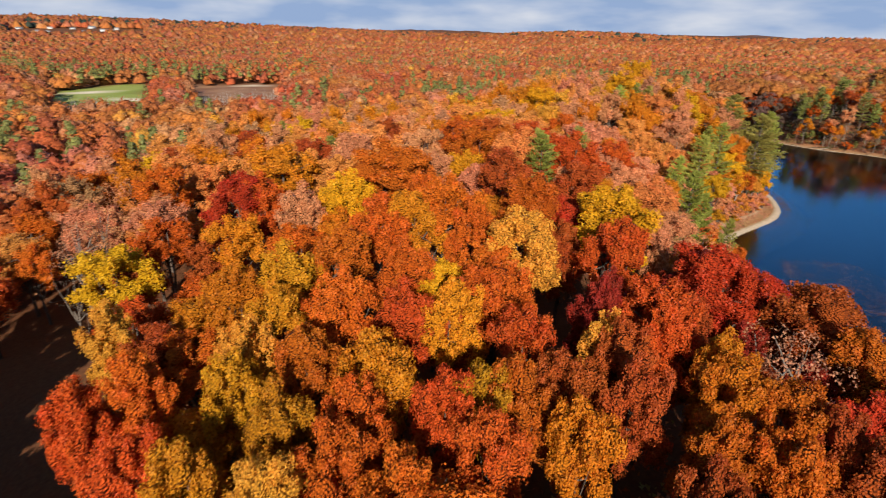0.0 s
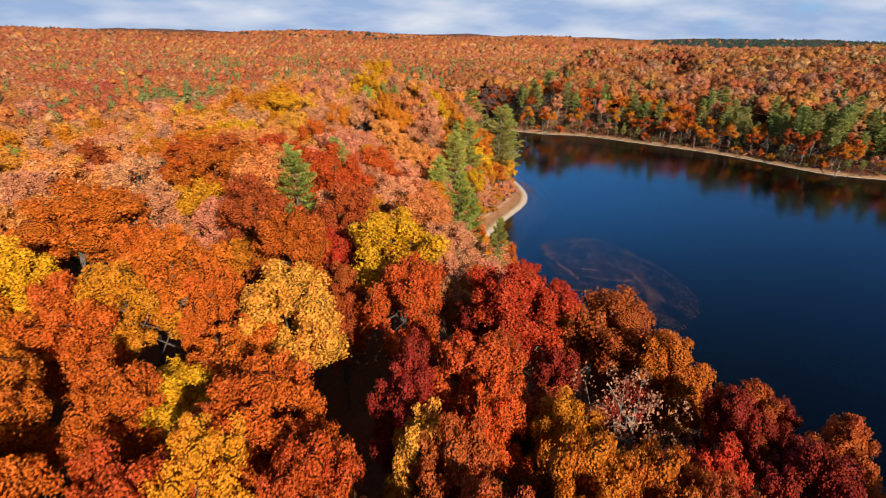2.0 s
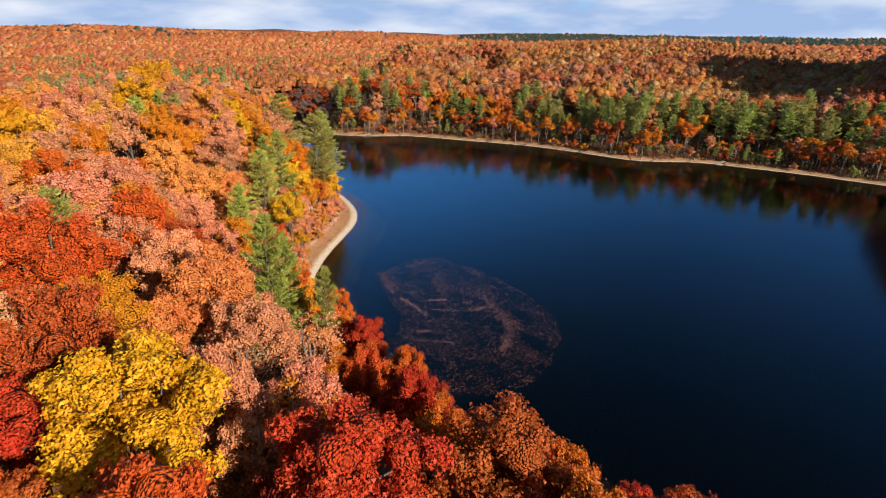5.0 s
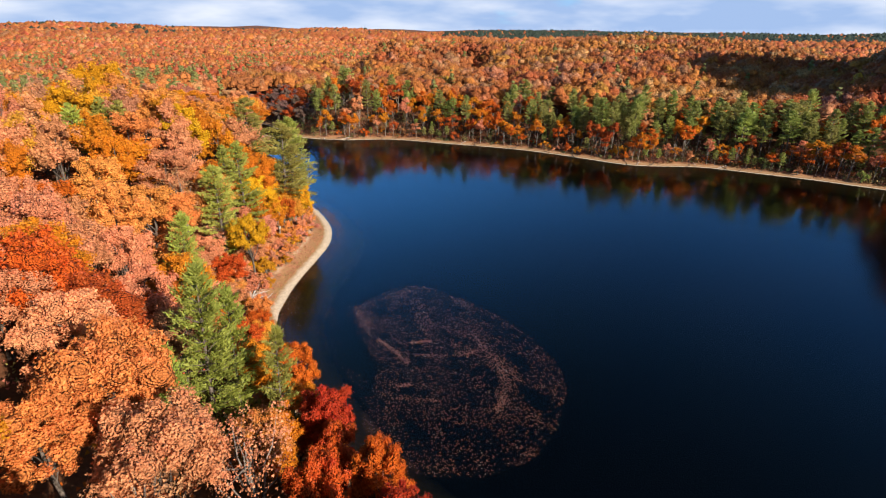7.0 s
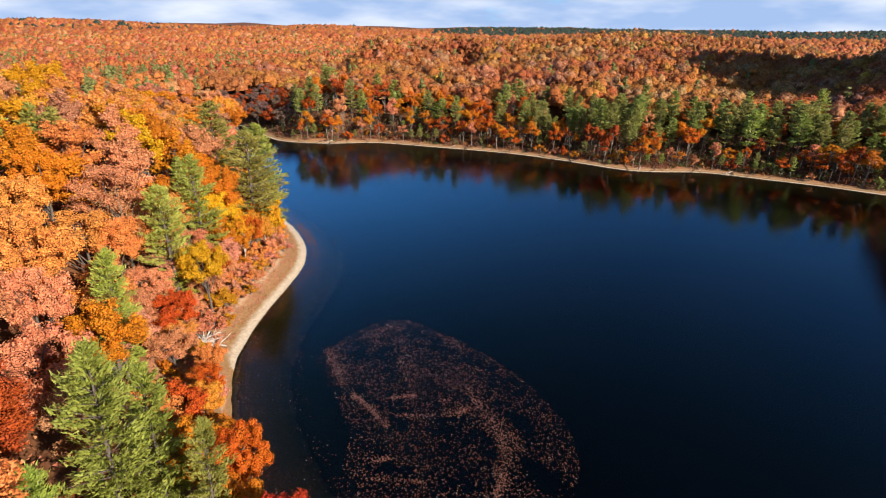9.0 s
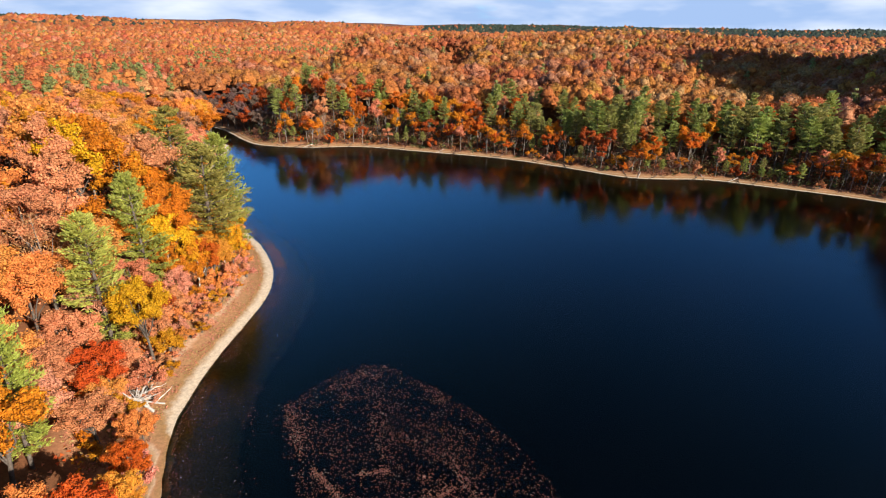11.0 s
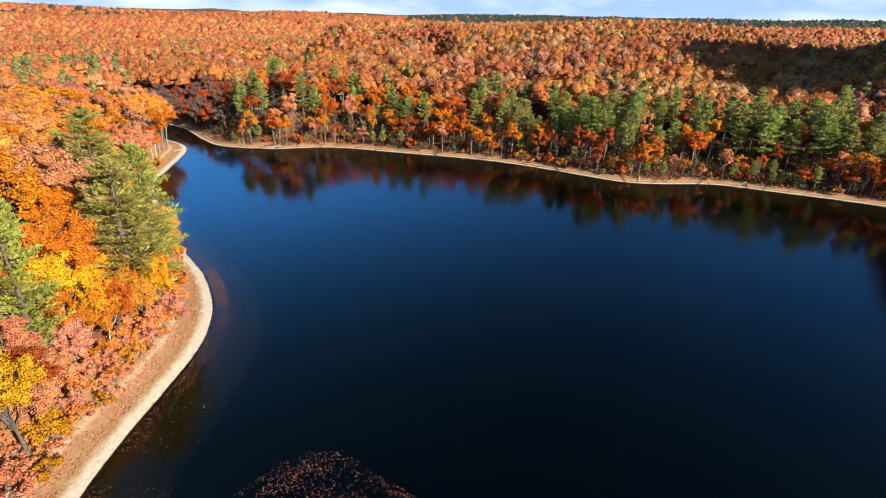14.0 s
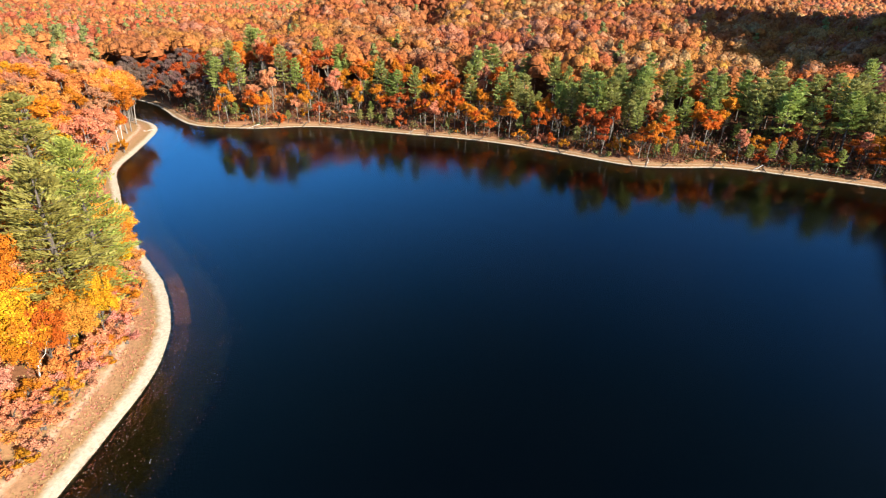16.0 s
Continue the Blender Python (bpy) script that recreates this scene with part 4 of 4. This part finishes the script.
def woods(name, label, lo, hi, gap, clumps, per, leaf, seed, corners):
    """All trees between two distances: leafy clumps on uneven crowns, each tree with its own hue."""
    r = np.random.RandomState(seed)
    X, Y = scattered(60 - hi, 60 + hi, 70 - hi, 70 + hi, gap, seed)
    d = np.hypot(X - 60, Y - 70)
    az = np.degrees(np.arctan2(X - 10, Y + 30))
    keep = (d > lo) & (d <= hi) & (((az > -47) & (az < 100)) | ((X < 66) & (d < 175)))
    X, Y = X[keep], Y[keep]
    S = shore(X, Y)
    g, b, sf_, br = fields(X, Y)
    mine = near_wood(X, Y) | hollow(X, Y)
    edge = np.min(np.hypot(X[:, None] - FARSIDE[None, :, 0], Y[:, None] - FARSIDE[None, :, 1]), 1) if lo < 300 else np.full(len(X), 99.0)
    keep = (S > 4.5) & ~mine & (np.maximum(np.maximum(g, b), np.maximum(sf_, br)) < 0.72)
    keep &= ~((np.abs(np.degrees(np.arctan2(X, Y)) + 32) < 5) & (np.hypot(X, Y) > 1750) & (np.hypot(X, Y) < 2420))
    if lo < 300:
        keep &= ~((S < 42) & (X > 170) & (edge < 56))
        keep &= ~(recess(X, Y) & (S < 60))
    X, Y, S = X[keep], Y[keep], S[keep]
    n = len(X)
    Z = height(X, Y, S)
    d = np.hypot(X - 60, Y - 70)
    # hues drift in patches; pines gather in stands
    patch = rolling(X, Y, 120, 13) + rolling(X, Y, 45, 14) * 0.7
    stand = rolling(X, Y, 260, 15) + 0.6 * rolling(X, Y, 90, 16)
    ridge = (hump(X, Y, 45, 200, 85, 95) > 0.25) & (X < 150)
    hill = hump(X, Y, 480, 280, 260, 340, -58) > 0.3
    on_ridge = r.choice(10, n, p=[0.30, 0.08, 0.25, 0.25, 0.05, 0.05, 0.005, 0.01, 0.005, 0.0])
    on_plain = r.choice(10, n, p=[0.20, 0.36, 0.06, 0.14, 0.11, 0.01, 0.06, 0.0, 0.02, 0.04])
    on_hill = r.choice(10, n, p=[0.34, 0.30, 0.09, 0.15, 0.06, 0.01, 0.02, 0.01, 0.01, 0.01])
    hue_i = np.where(ridge, on_ridge, np.where(hill, on_hill, on_plain))
    pine_chance = np.where(ridge, 0.01, np.where(hill, 0.02, np.clip(0.12 + 0.85 * (stand - 0.12), 0.05, 0.7)))
    hue_i = np.where(r.rand(n) < pine_chance, 7, hue_i)
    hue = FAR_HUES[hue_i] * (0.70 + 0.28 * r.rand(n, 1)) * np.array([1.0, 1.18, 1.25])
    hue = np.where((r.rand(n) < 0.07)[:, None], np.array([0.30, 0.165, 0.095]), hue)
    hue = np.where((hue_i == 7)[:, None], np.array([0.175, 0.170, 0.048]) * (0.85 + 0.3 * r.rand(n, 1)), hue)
    # evens out the hues; the darker mean also dims far crowns for side light
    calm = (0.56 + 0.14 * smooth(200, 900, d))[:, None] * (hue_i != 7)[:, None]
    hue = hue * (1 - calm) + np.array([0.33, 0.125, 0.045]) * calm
    az = np.degrees(np.arctan2(X - 60, Y - 70))
    # beyond 2 km to the east, most trees take a much darker green
    hue_i = np.where((d > 2000) & (az > 46) & (r.rand(n) < 0.9), 7, hue_i)
    hue = np.where(((d > 2000) & (hue_i == 7))[:, None], np.array([0.035, 0.048, 0.035]), hue)
    plain = ~(ridge | hill) & (hue_i != 7)
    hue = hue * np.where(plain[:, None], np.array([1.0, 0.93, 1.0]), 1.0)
    # hill crowns dimmed in colour, in place of weaker light on them
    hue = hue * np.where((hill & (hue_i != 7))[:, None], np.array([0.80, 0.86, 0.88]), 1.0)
    warm = np.clip(patch[:, None], -0.6, 0.6)
    hue = hue * np.where(hue_i[:, None] == 7, 1.0, 1 + warm * np.array([0.10, 0.45, 0.1]))
    pine = (hue_i == 7) & (d <= 2000)
    tall = np.where(pine, 15 + 5 * r.rand(n), 13.0 + 4.5 * r.rand(n)) * (1 - 0.6 * dell(X, Y))
    wide = np.where(pine, 3.1 + 0.8 * r.rand(n), 4.9 + 1.7 * r.rand(n)) * max(1.0, gap / 8.0)
    # rounded clumps on each crown, uneven and smooth-shaded; a loose coat of leaf sprays on the nearer ones
    u = unit(r.normal(size=(n, clumps, 3)) + np.array([0, 0, 0.4]))
    D = np.hypot(X, Y)
    fringe = np.max(fields(X * (1 - 16 / D), Y * (1 - 16 / D)), axis=0) > 0.25      # leafy to the ground at the edge of open land
    u[..., 2] = np.maximum(u[..., 2] - 0.7 * fringe[:, None], np.where(fringe, -0.95, -0.3)[:, None])
    if clumps < 3:
        u[..., :2] *= 0.4
    rad = (0.50 + 0.36 * r.rand(n, clumps, 1)) if clumps > 2 else 0.25
    mid, half = tall * np.where(fringe, 0.5, 0.64), tall * np.where(fringe, 0.45, 0.31)
    cen = u * rad * np.stack([wide, wide, half], -1)[:, None, :]
    cen[..., 2] += mid[:, None]
    size = (wide[:, None] * (0.36 + 0.20 * r.rand(n, clumps))) if clumps > 2 else wide[:, None] * (0.75 + 0.3 * r.rand(n, clumps))
    size[:, 0], cen[:, 0] = wide * 0.95, cen[:, 0] * np.array([0.2, 0.2, 0.78])   # a broad low mass fills the crown
    hh = (np.arange(clumps)[None, :] + r.rand(n, clumps)) / clumps
    ang = r.rand(n, clumps) * 6.283
    pr = wide[:, None] * 0.55 * (1 - hh)
    pc = np.stack([np.cos(ang) * pr, np.sin(ang) * pr, tall[:, None] * (0.35 + 0.62 * hh)], -1)
    cen = np.where(pine[:, None, None], pc, cen)
    size = np.where(pine[:, None], wide[:, None] * (0.75 * (1 - hh) + 0.18), size)
    flat = np.where(pine[:, None], 0.75, 1.0)[..., None] * np.ones((n, clumps, 1))
    shape, tris = dome(corners)
    k = len(shape)
    rough = 0.6 + 0.7 * r.rand(n, clumps, k, 1)
    pos = cen[:, :, None, :] + shape[None, None] * size[:, :, None, None] * (0.80 if per else 1.1) * rough * np.concatenate([np.ones((n, clumps, 2)), flat], -1)[:, :, None, :]
    pos = pos + np.stack([X, Y, Z], -1)[:, None, None, :]
    f = (np.arange(n * clumps)[:, None, None] * k + tris[None]).reshape(-1, 3)
    v = pos.reshape(-1, 3)
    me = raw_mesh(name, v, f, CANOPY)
    me.polygons.foreach_set("use_smooth", np.ones(len(f), bool))
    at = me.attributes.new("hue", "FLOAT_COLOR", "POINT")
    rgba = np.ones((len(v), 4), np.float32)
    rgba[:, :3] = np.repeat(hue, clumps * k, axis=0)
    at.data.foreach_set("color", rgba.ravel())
    tagged(new(name, me), label, "woods", kind="stuff")
    if per:
        d3 = unit(r.normal(size=(n, clumps, per, 3)) + np.array([0, 0, 0.3]))
        p3 = cen[:, :, None, :] + d3 * np.minimum(size, wide[:, None] * 0.55)[:, :, None, None] * (0.74 + 0.42 * r.rand(n, clumps, per, 1)) * np.concatenate([np.ones((n, clumps, 2)), flat], -1)[:, :, None, :]
        p3 = (p3 + np.stack([X, Y, Z], -1)[:, None, None, :]).reshape(-1, 3)
        v, f = cards(p3, unit(d3.reshape(-1, 3) + r.normal(size=p3.shape) * 0.35), leaf * (0.7 + 0.6 * r.rand(len(p3))), r)
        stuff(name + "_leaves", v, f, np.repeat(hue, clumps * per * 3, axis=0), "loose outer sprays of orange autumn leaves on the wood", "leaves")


woods("woods", "dense orange and rust autumn woods with dark pines", 0, 420, 9.2, 8, 38, 0.43, 41, 5)
woods("distant_woods", "orange autumn woods with pine stands rolling away", 420, 760, 9.6, 5, 13, 0.58, 42, 3)
woods("farther_woods", "rust-orange wooded hills in the distance", 760, 1500, 12.0, 2, 3, 1.1, 43, 3)
woods("horizon_woods", "hazy rust-orange wooded hills near the horizon", 1500, 3200, 22.0, 1, 0, 0, 44, 3)


# leafless brush and pale saplings in the clearing before the bog
def brush_stand():
    r = np.random.RandomState(61)
    x, y = scattered(-320, -40, 185, 440, 5.0, 62)
    keep = (fields(x, y)[3] > 0.5) & (r.rand(len(x)) < 0.75)
    x, y = x[keep], y[keep]
    z = height(x, y)
    pieces = []
    for a, b_, c_ in zip(x, y, z):
        for _ in range(4):
            p = np.array([a, b_, c_]) + np.append(r.normal(size=2) * 1.2, -0.2)
            pieces.append(tube([p, p + np.array([0, 0, 2.5]) + r.normal(size=3) * 0.4, p + np.array([0, 0, 4 + 3 * r.rand()]) + r.normal(size=3) * 0.9], [0.10, 0.07, 0.03], 3))
    me = raw_mesh("brush", *joined(pieces), PALE_BARK)
    tagged(new("brush", me), "pale leafless brush and saplings in a clearing", "brush", kind="stuff")


brush_stand()


# saplings and low growth under the near wood, and rough grass on the open bank
def low_growth():
    r = np.random.RandomState(88)
    x, y = scattered(-40, 125, 30, 215, 2.6, 89)
    s = shore(x, y)
    keep = (s > np.maximum(1.2, tree_line(y) - 1.5)) & (s < 60) & (r.rand(len(x)) < 0.55) & ~hollow(x, y)
    x, y, s = x[keep], y[keep], s[keep]
    z = height(x, y, s)
    k = 14
    tall = 0.8 + 2.2 * r.rand(len(x))
    pos = np.stack([x, y, z], -1)[:, None, :] + r.normal(size=(len(x), k, 3)) * np.array([0.9, 0.9, 0.0])
    pos[..., 2] += tall[:, None] * (0.15 + 0.85 * r.rand(len(x), k))
    tones = np.array([RUSSET, RUST, ORANGE, (0.42, 0.13, 0.075), OLIVE, (0.30, 0.24, 0.06)])
    hue = np.repeat(tones[r.choice(6, len(x), p=[0.32, 0.2, 0.16, 0.2, 0.06, 0.06])], k * 3, axis=0)
    v, f = cards(pos.reshape(-1, 3), unit(np.array([0, -0.2, 0.8]) + r.normal(size=(len(x) * k, 3)) * 0.6), 0.16 + 0.16 * r.rand(len(x) * k), r)
    stuff("undergrowth", v, f, hue, "low russet undergrowth and saplings beneath the trees", "undergrowth")


def bank_grass():
    r = np.random.RandomState(98)
    n = 220000
    x, y = 60 + 60 * r.rand(n), 124 + 82 * r.rand(n)
    s = shore(x, y)
    keep = (s > 2.2) & (s < tree_line(y) + 4) & (r.rand(n) < 0.30 + 0.5 * rolling(x, y, 5, 31))
    x, y, s = x[keep], y[keep], s[keep]
    z = height(x, y, s)
    c = np.stack([x, y, z + 0.10], -1)
    tones = np.array([(0.44, 0.22, 0.10), (0.40, 0.15, 0.09), (0.46, 0.15, 0.10), (0.30, 0.23, 0.07), (0.22, 0.08, 0.05)])
    hue = np.repeat(tones[r.choice(5, len(x), p=[0.34, 0.24, 0.2, 0.1, 0.12])], 3, axis=0)
    v, f = cards(c, unit(np.array([0, 0, 0.55]) + r.normal(size=c.shape) * 0.5), 0.10 + 0.14 * r.rand(len(c)), r, 0.45)
    stuff("bank_grass", v, f, hue, "dry tan grass and fallen leaves on the sloping bank", "grass")


# thick understory behind the sand of the far shore, leaf colours darkened for shade
def far_understory():
    r = np.random.RandomState(108)
    x, y = scattered(165, 300, 40, 320, 1.9, 109)
    s = shore(x, y)
    keep = (s > 3.4) & (s < 34) & (x > 172) & (r.rand(len(x)) < 0.75)
    x, y, s = x[keep], y[keep], s[keep]
    z = height(x, y, s)
    k = 26
    tall = (0.8 + 4.6 * r.rand(len(x)) ** 1.6) * (0.5 + 0.5 * smooth(3, 9, s))
    pos = np.stack([x, y, z], -1)[:, None, :] + r.normal(size=(len(x), k, 3)) * np.array([0.8, 0.8, 0.0])
    pos[..., 2] += tall[:, None] * (0.1 + 0.9 * r.rand(len(x), k))
    tones = np.array([(0.08, 0.08, 0.03), (0.06, 0.075, 0.02), (0.17, 0.06, 0.03), (0.11, 0.045, 0.03), (0.30, 0.10, 0.03), (0.22, 0.15, 0.05)])
    hue = np.repeat(tones[r.choice(6, len(x), p=[0.2, 0.15, 0.22, 0.23, 0.12, 0.08])], k * 3, axis=0)
    v, f = cards(pos.reshape(-1, 3), unit(np.array([0, -0.2, 0.6]) + r.normal(size=(len(x) * k, 3)) * 0.7), 0.2 + 0.22 * r.rand(len(x) * k), r)
    stuff("undergrowth", v, f, hue, "green and russet understory behind the sand, darkened for shade", "undergrowth")


low_growth()
far_understory()
bank_grass()

# ---- on the water ----
RAFT = [(84, 119), (92, 120.5), (100, 117), (101, 98), (96, 82), (86, 74), (72, 72), (62, 82), (64, 92), (73, 100), (78, 110)]
DRIFTS = [([(84, 119.5), (82.0, 115.5), (80.0, 110.5)], 0.9, 380), ([(79.4, 107.3), (79.2, 103.5), (78.2, 98.3)], 0.40, 420), ([(82.6, 102.6), (85.8, 100.4)], 0.30, 160),
          ([(89.4, 109.5), (90.4, 104.5), (91.2, 99.5), (92.4, 96.2)], 1.1, 420), ([(92.4, 96.2), (90.2, 92), (88.2, 87.4), (85.6, 84), (81.6, 81.5), (78.6, 80.8)], 0.75, 900),
          ([(73, 95.1), (74.7, 93.8)], 0.35, 110), ([(70.3, 94), (72.8, 90.8), (75, 88)], 0.35, 150), ([(80.6, 99.3), (86.1, 93.7), (89, 93)], 0.30, 220), ([(93, 119), (98, 116)], 1.2, 160)]


def floating_leaves():
    """Fallen leaves afloat: a wide raft with denser drifts, and a thin scatter along the bank."""
    r = np.random.RandomState(77)
    pts = []
    ring = rounded(RAFT, 3)
    lo, hi = ring.min(0), ring.max(0)
    p = lo + (hi - lo) * r.rand(34000, 2)
    inside = np.zeros(len(p), bool)
    for (ax, ay), (bx, by) in zip(ring, np.roll(ring, -1, 0)):
        if abs(by - ay) > 1e-9:
            inside ^= ((ay > p[:, 1]) != (by > p[:, 1])) & (p[:, 0] < ax + (p[:, 1] - ay) / (by - ay) * (bx - ax))
    patch = rolling(p[:, 0], p[:, 1], 9, 6) + rolling(p[:, 0], p[:, 1], 4, 7)
    pts.append(p[inside & (r.rand(len(p)) < 0.30 + 0.36 * patch)])
    for line, w, n in DRIFTS:
        u = r.rand(n) * (len(line) - 1)
        i, q = u.astype(int), np.array(line, float)
        c = q[i] + (q[i + 1] - q[i]) * (u - i)[:, None]
        pts.append(c + r.normal(size=(n, 2)) * w * (0.4 + 0.9 * r.rand(n, 1)))
    # along the bank, thickest off the tip of the beach
    bank = rounded(NEAR_BANK, 6)[42:124]
    i = r.randint(0, len(bank) - 1, 14000)
    d = bank[i + 1] - bank[i]
    nrm = np.stack([d[:, 1], -d[:, 0]], -1) / np.hypot(d[:, 0], d[:, 1])[:, None]
    tip = np.exp(-((bank[i, 1] - 168) / 15) ** 2)
    off = np.where(r.rand(14000) < 0.3 + 0.5 * tip, 0.4 + 2.4 * r.rand(14000), 0.5 + 10 * r.rand(14000) ** 2.2)
    keep = (r.rand(14000) < 0.30 + 0.70 * tip) & (rolling(bank[i, 0], bank[i, 1], 11, 9) + 0.5 * r.rand(14000) > -0.05)
    pts.append((bank[i] + d * r.rand(14000, 1) + nrm * off[:, None])[keep])
    p = np.concatenate(pts)
    p = p[shore(p[:, 0], p[:, 1]) < -0.15]
    c = np.concatenate([p, 0.012 + 0.006 * r.rand(len(p), 1)], 1)
    n = unit(np.array([0, 0, 1.0]) + r.normal(size=c.shape) * 0.06)
    v, f = cards(c, n, 0.045 + 0.065 * r.rand(len(c)), r, 0.8)
    me = raw_mesh("floating_leaves", v, f, FAR_LEAF)
    at = me.attributes.new("hue", "FLOAT_COLOR", "POINT")
    tones = np.array([(0.25, 0.085, 0.05, 1), (0.16, 0.062, 0.045, 1), (0.32, 0.14, 0.08, 1), (0.40, 0.29, 0.21, 1)], np.float32)
    at.data.foreach_set("color", np.repeat(tones[r.choice(4, len(c), p=[0.42, 0.3, 0.2, 0.08])], 3, axis=0).ravel())
    tagged(new("floating_leaves", me), "raft of fallen reddish brown leaves drifting on dark water", "leaves", kind="stuff")


floating_leaves()


# ---- dead wood on the banks ----
def limb(name, a, b, rad, seed, twigs, mat, label, group=""):
    """A fallen trunk with broken side branches, lying from a to b."""
    r = np.random.RandomState(seed)
    a, b = np.array(a, float), np.array(b, float)
    t = new(name)
    t.location = Vector(a)
    path = bent(np.zeros(3), b - a, r, 5, 0.35)
    ob = new("log", raw_mesh("log", *tube(path, np.linspace(rad, rad * 0.35, 5), 7), mat))
    ob.parent = t
    for k in range(twigs):
        u = 0.3 + 0.65 * r.rand()
        p = path[0] * (1 - u) + path[-1] * u
        d = unit(unit(b - a) * 0.5 + r.normal(size=3) * np.array([0.8, 0.8, 0.45]) + np.array([0, 0, 0.25]))
        e = p + d * (0.8 + 1.6 * r.rand()) * (1.3 if rad > 0.2 else 1.0)
        br = new("branch", raw_mesh("branch", *tube(bent(p, e, r, 4, 0.2), [rad * 0.4, rad * 0.3, rad * 0.2, rad * 0.06], 4), mat))
        br.parent = t
    return tagged(t, label, "fallen tree", group)


def on_ground(x, y, lift=0.1):
    return (x, y, max(0.0, float(height(np.array([x]), np.array([y]))[0])) + lift)


limb("fallen_tree", on_ground(66.5, 136.5, 0.5), on_ground(72.2, 131.2, 0.6), 0.30, 3, 20, DEAD_WOOD, "bleached uprooted tree with splayed branches on the bank", "dead wood on the near bank")
limb("fallen_tree", on_ground(68.0, 134.0, 0.3), on_ground(71.8, 133.8, 1.5), 0.24, 4, 18, DEAD_WOOD, "bleached uprooted tree with splayed branches on the bank", "dead wood on the near bank")
limb("fallen_tree", on_ground(70.6, 131.0, 0.2), on_ground(67.5, 137.6, 1.0), 0.22, 5, 14, DEAD_WOOD, "bleached uprooted tree with splayed branches on the bank", "dead wood on the near bank")
limb("fallen_tree", on_ground(91.5, 152.6), on_ground(95.6, 157.2, 0.3), 0.09, 6, 4, BARK, "thin dry branch lying on the grassy bank", "dead wood on the near bank")
limb("fallen_tree", on_ground(78.5, 141.5), on_ground(76.0, 143.6, 0.4), 0.10, 7, 4, DEAD_WOOD, "thin dry branch lying on the grassy bank", "dead wood on the near bank")
limb("fallen_tree", on_ground(157, 283, 0.2), on_ground(161.5, 283.5, 0.2), 0.14, 8, 4, DEAD_WOOD, "pale log lying on the sandy point", "dead wood on the near bank")
rl = random.Random(9)
fs = rounded(FAR_BANK, 12)[8:-60]
for k in range(34):
    i = rl.randrange(len(fs) - 1)
    d = fs[i + 1] - fs[i]
    nrm = np.array([-d[1], d[0]]) / (np.hypot(*d) + 1e-9)
    p = fs[i] + nrm * rl.uniform(1.5, 6.5)
    q = fs[i] + nrm * rl.uniform(-1.4, 1.0) + d / np.hypot(*d) * rl.uniform(-5, 5)
    limb("driftwood", on_ground(p[0], p[1], 0.25), on_ground(q[0], q[1], 0.15), rl.uniform(0.08, 0.17), 20 + k, rl.randrange(2, 6), rl.choice((BARK, BARK, BARK, BARK, DEAD_WOOD)),
         "dark fallen trunk reaching from the sandy shore to the water", "driftwood on the far shore")


# ---- the town on the far hill ----
def plaster(name, tone):
    m, t = material(name)
    return surface(m, t, ramp(t, noise_of(t, 0.4), [(0.3, tuple(v * 0.85 for v in tone)), (0.7, tone)]), 0.8)


HOUSE_WALL, HOUSE_ROOF = plaster("white_boards", (0.55, 0.53, 0.50)), plaster("grey_shingles", (0.22, 0.21, 0.21))


def box(x0, x1, y0, y1, z0, z1):
    v = np.array([(x, y, z) for z in (z0, z1) for x, y in ((x0, y0), (x1, y0), (x1, y1), (x0, y1))])
    return v, np.array([(0, 3, 2, 1), (4, 5, 6, 7), (0, 1, 5, 4), (1, 2, 6, 5), (2, 3, 7, 6), (3, 0, 4, 7)])


def house(x, y, w, d, h):
    t = new("house")
    t.matrix_basis = pose(x, y, float(height(np.array([x]), np.array([y]))[0]) - 0.5, 0, 0, rl.uniform(0, 90))
    new("wall", raw_mesh("wall", *box(-w / 2, w / 2, -d / 2, d / 2, 0, h), HOUSE_WALL)).parent = t
    e = 0.6
    v = np.array([(-w / 2 - e, -d / 2 - e, h), (w / 2 + e, -d / 2 - e, h), (w / 2 + e, d / 2 + e, h), (-w / 2 - e, d / 2 + e, h), (-w / 2 - e, 0, h + d * 0.32), (w / 2 + e, 0, h + d * 0.32)])
    me = bpy.data.meshes.new("roof")
    me.from_pydata([tuple(p) for p in v], [], [(0, 1, 5, 4), (2, 3, 4, 5), (0, 4, 3), (1, 2, 5), (3, 2, 1, 0)])
    me.materials.append(HOUSE_ROOF)
    new("roof", me).parent = t
    tagged(t, "small white house with a grey roof on a distant wooded hill", "house", "houses of the far town")


for k in range(15):
    az, d = radians(-36.5 + 0.62 * k + rl.uniform(-0.3, 0.3)), rl.uniform(2000, 2380)
    house(math.sin(az) * d, math.cos(az) * d, rl.uniform(10, 22), rl.uniform(8, 12), rl.uniform(4, 7))
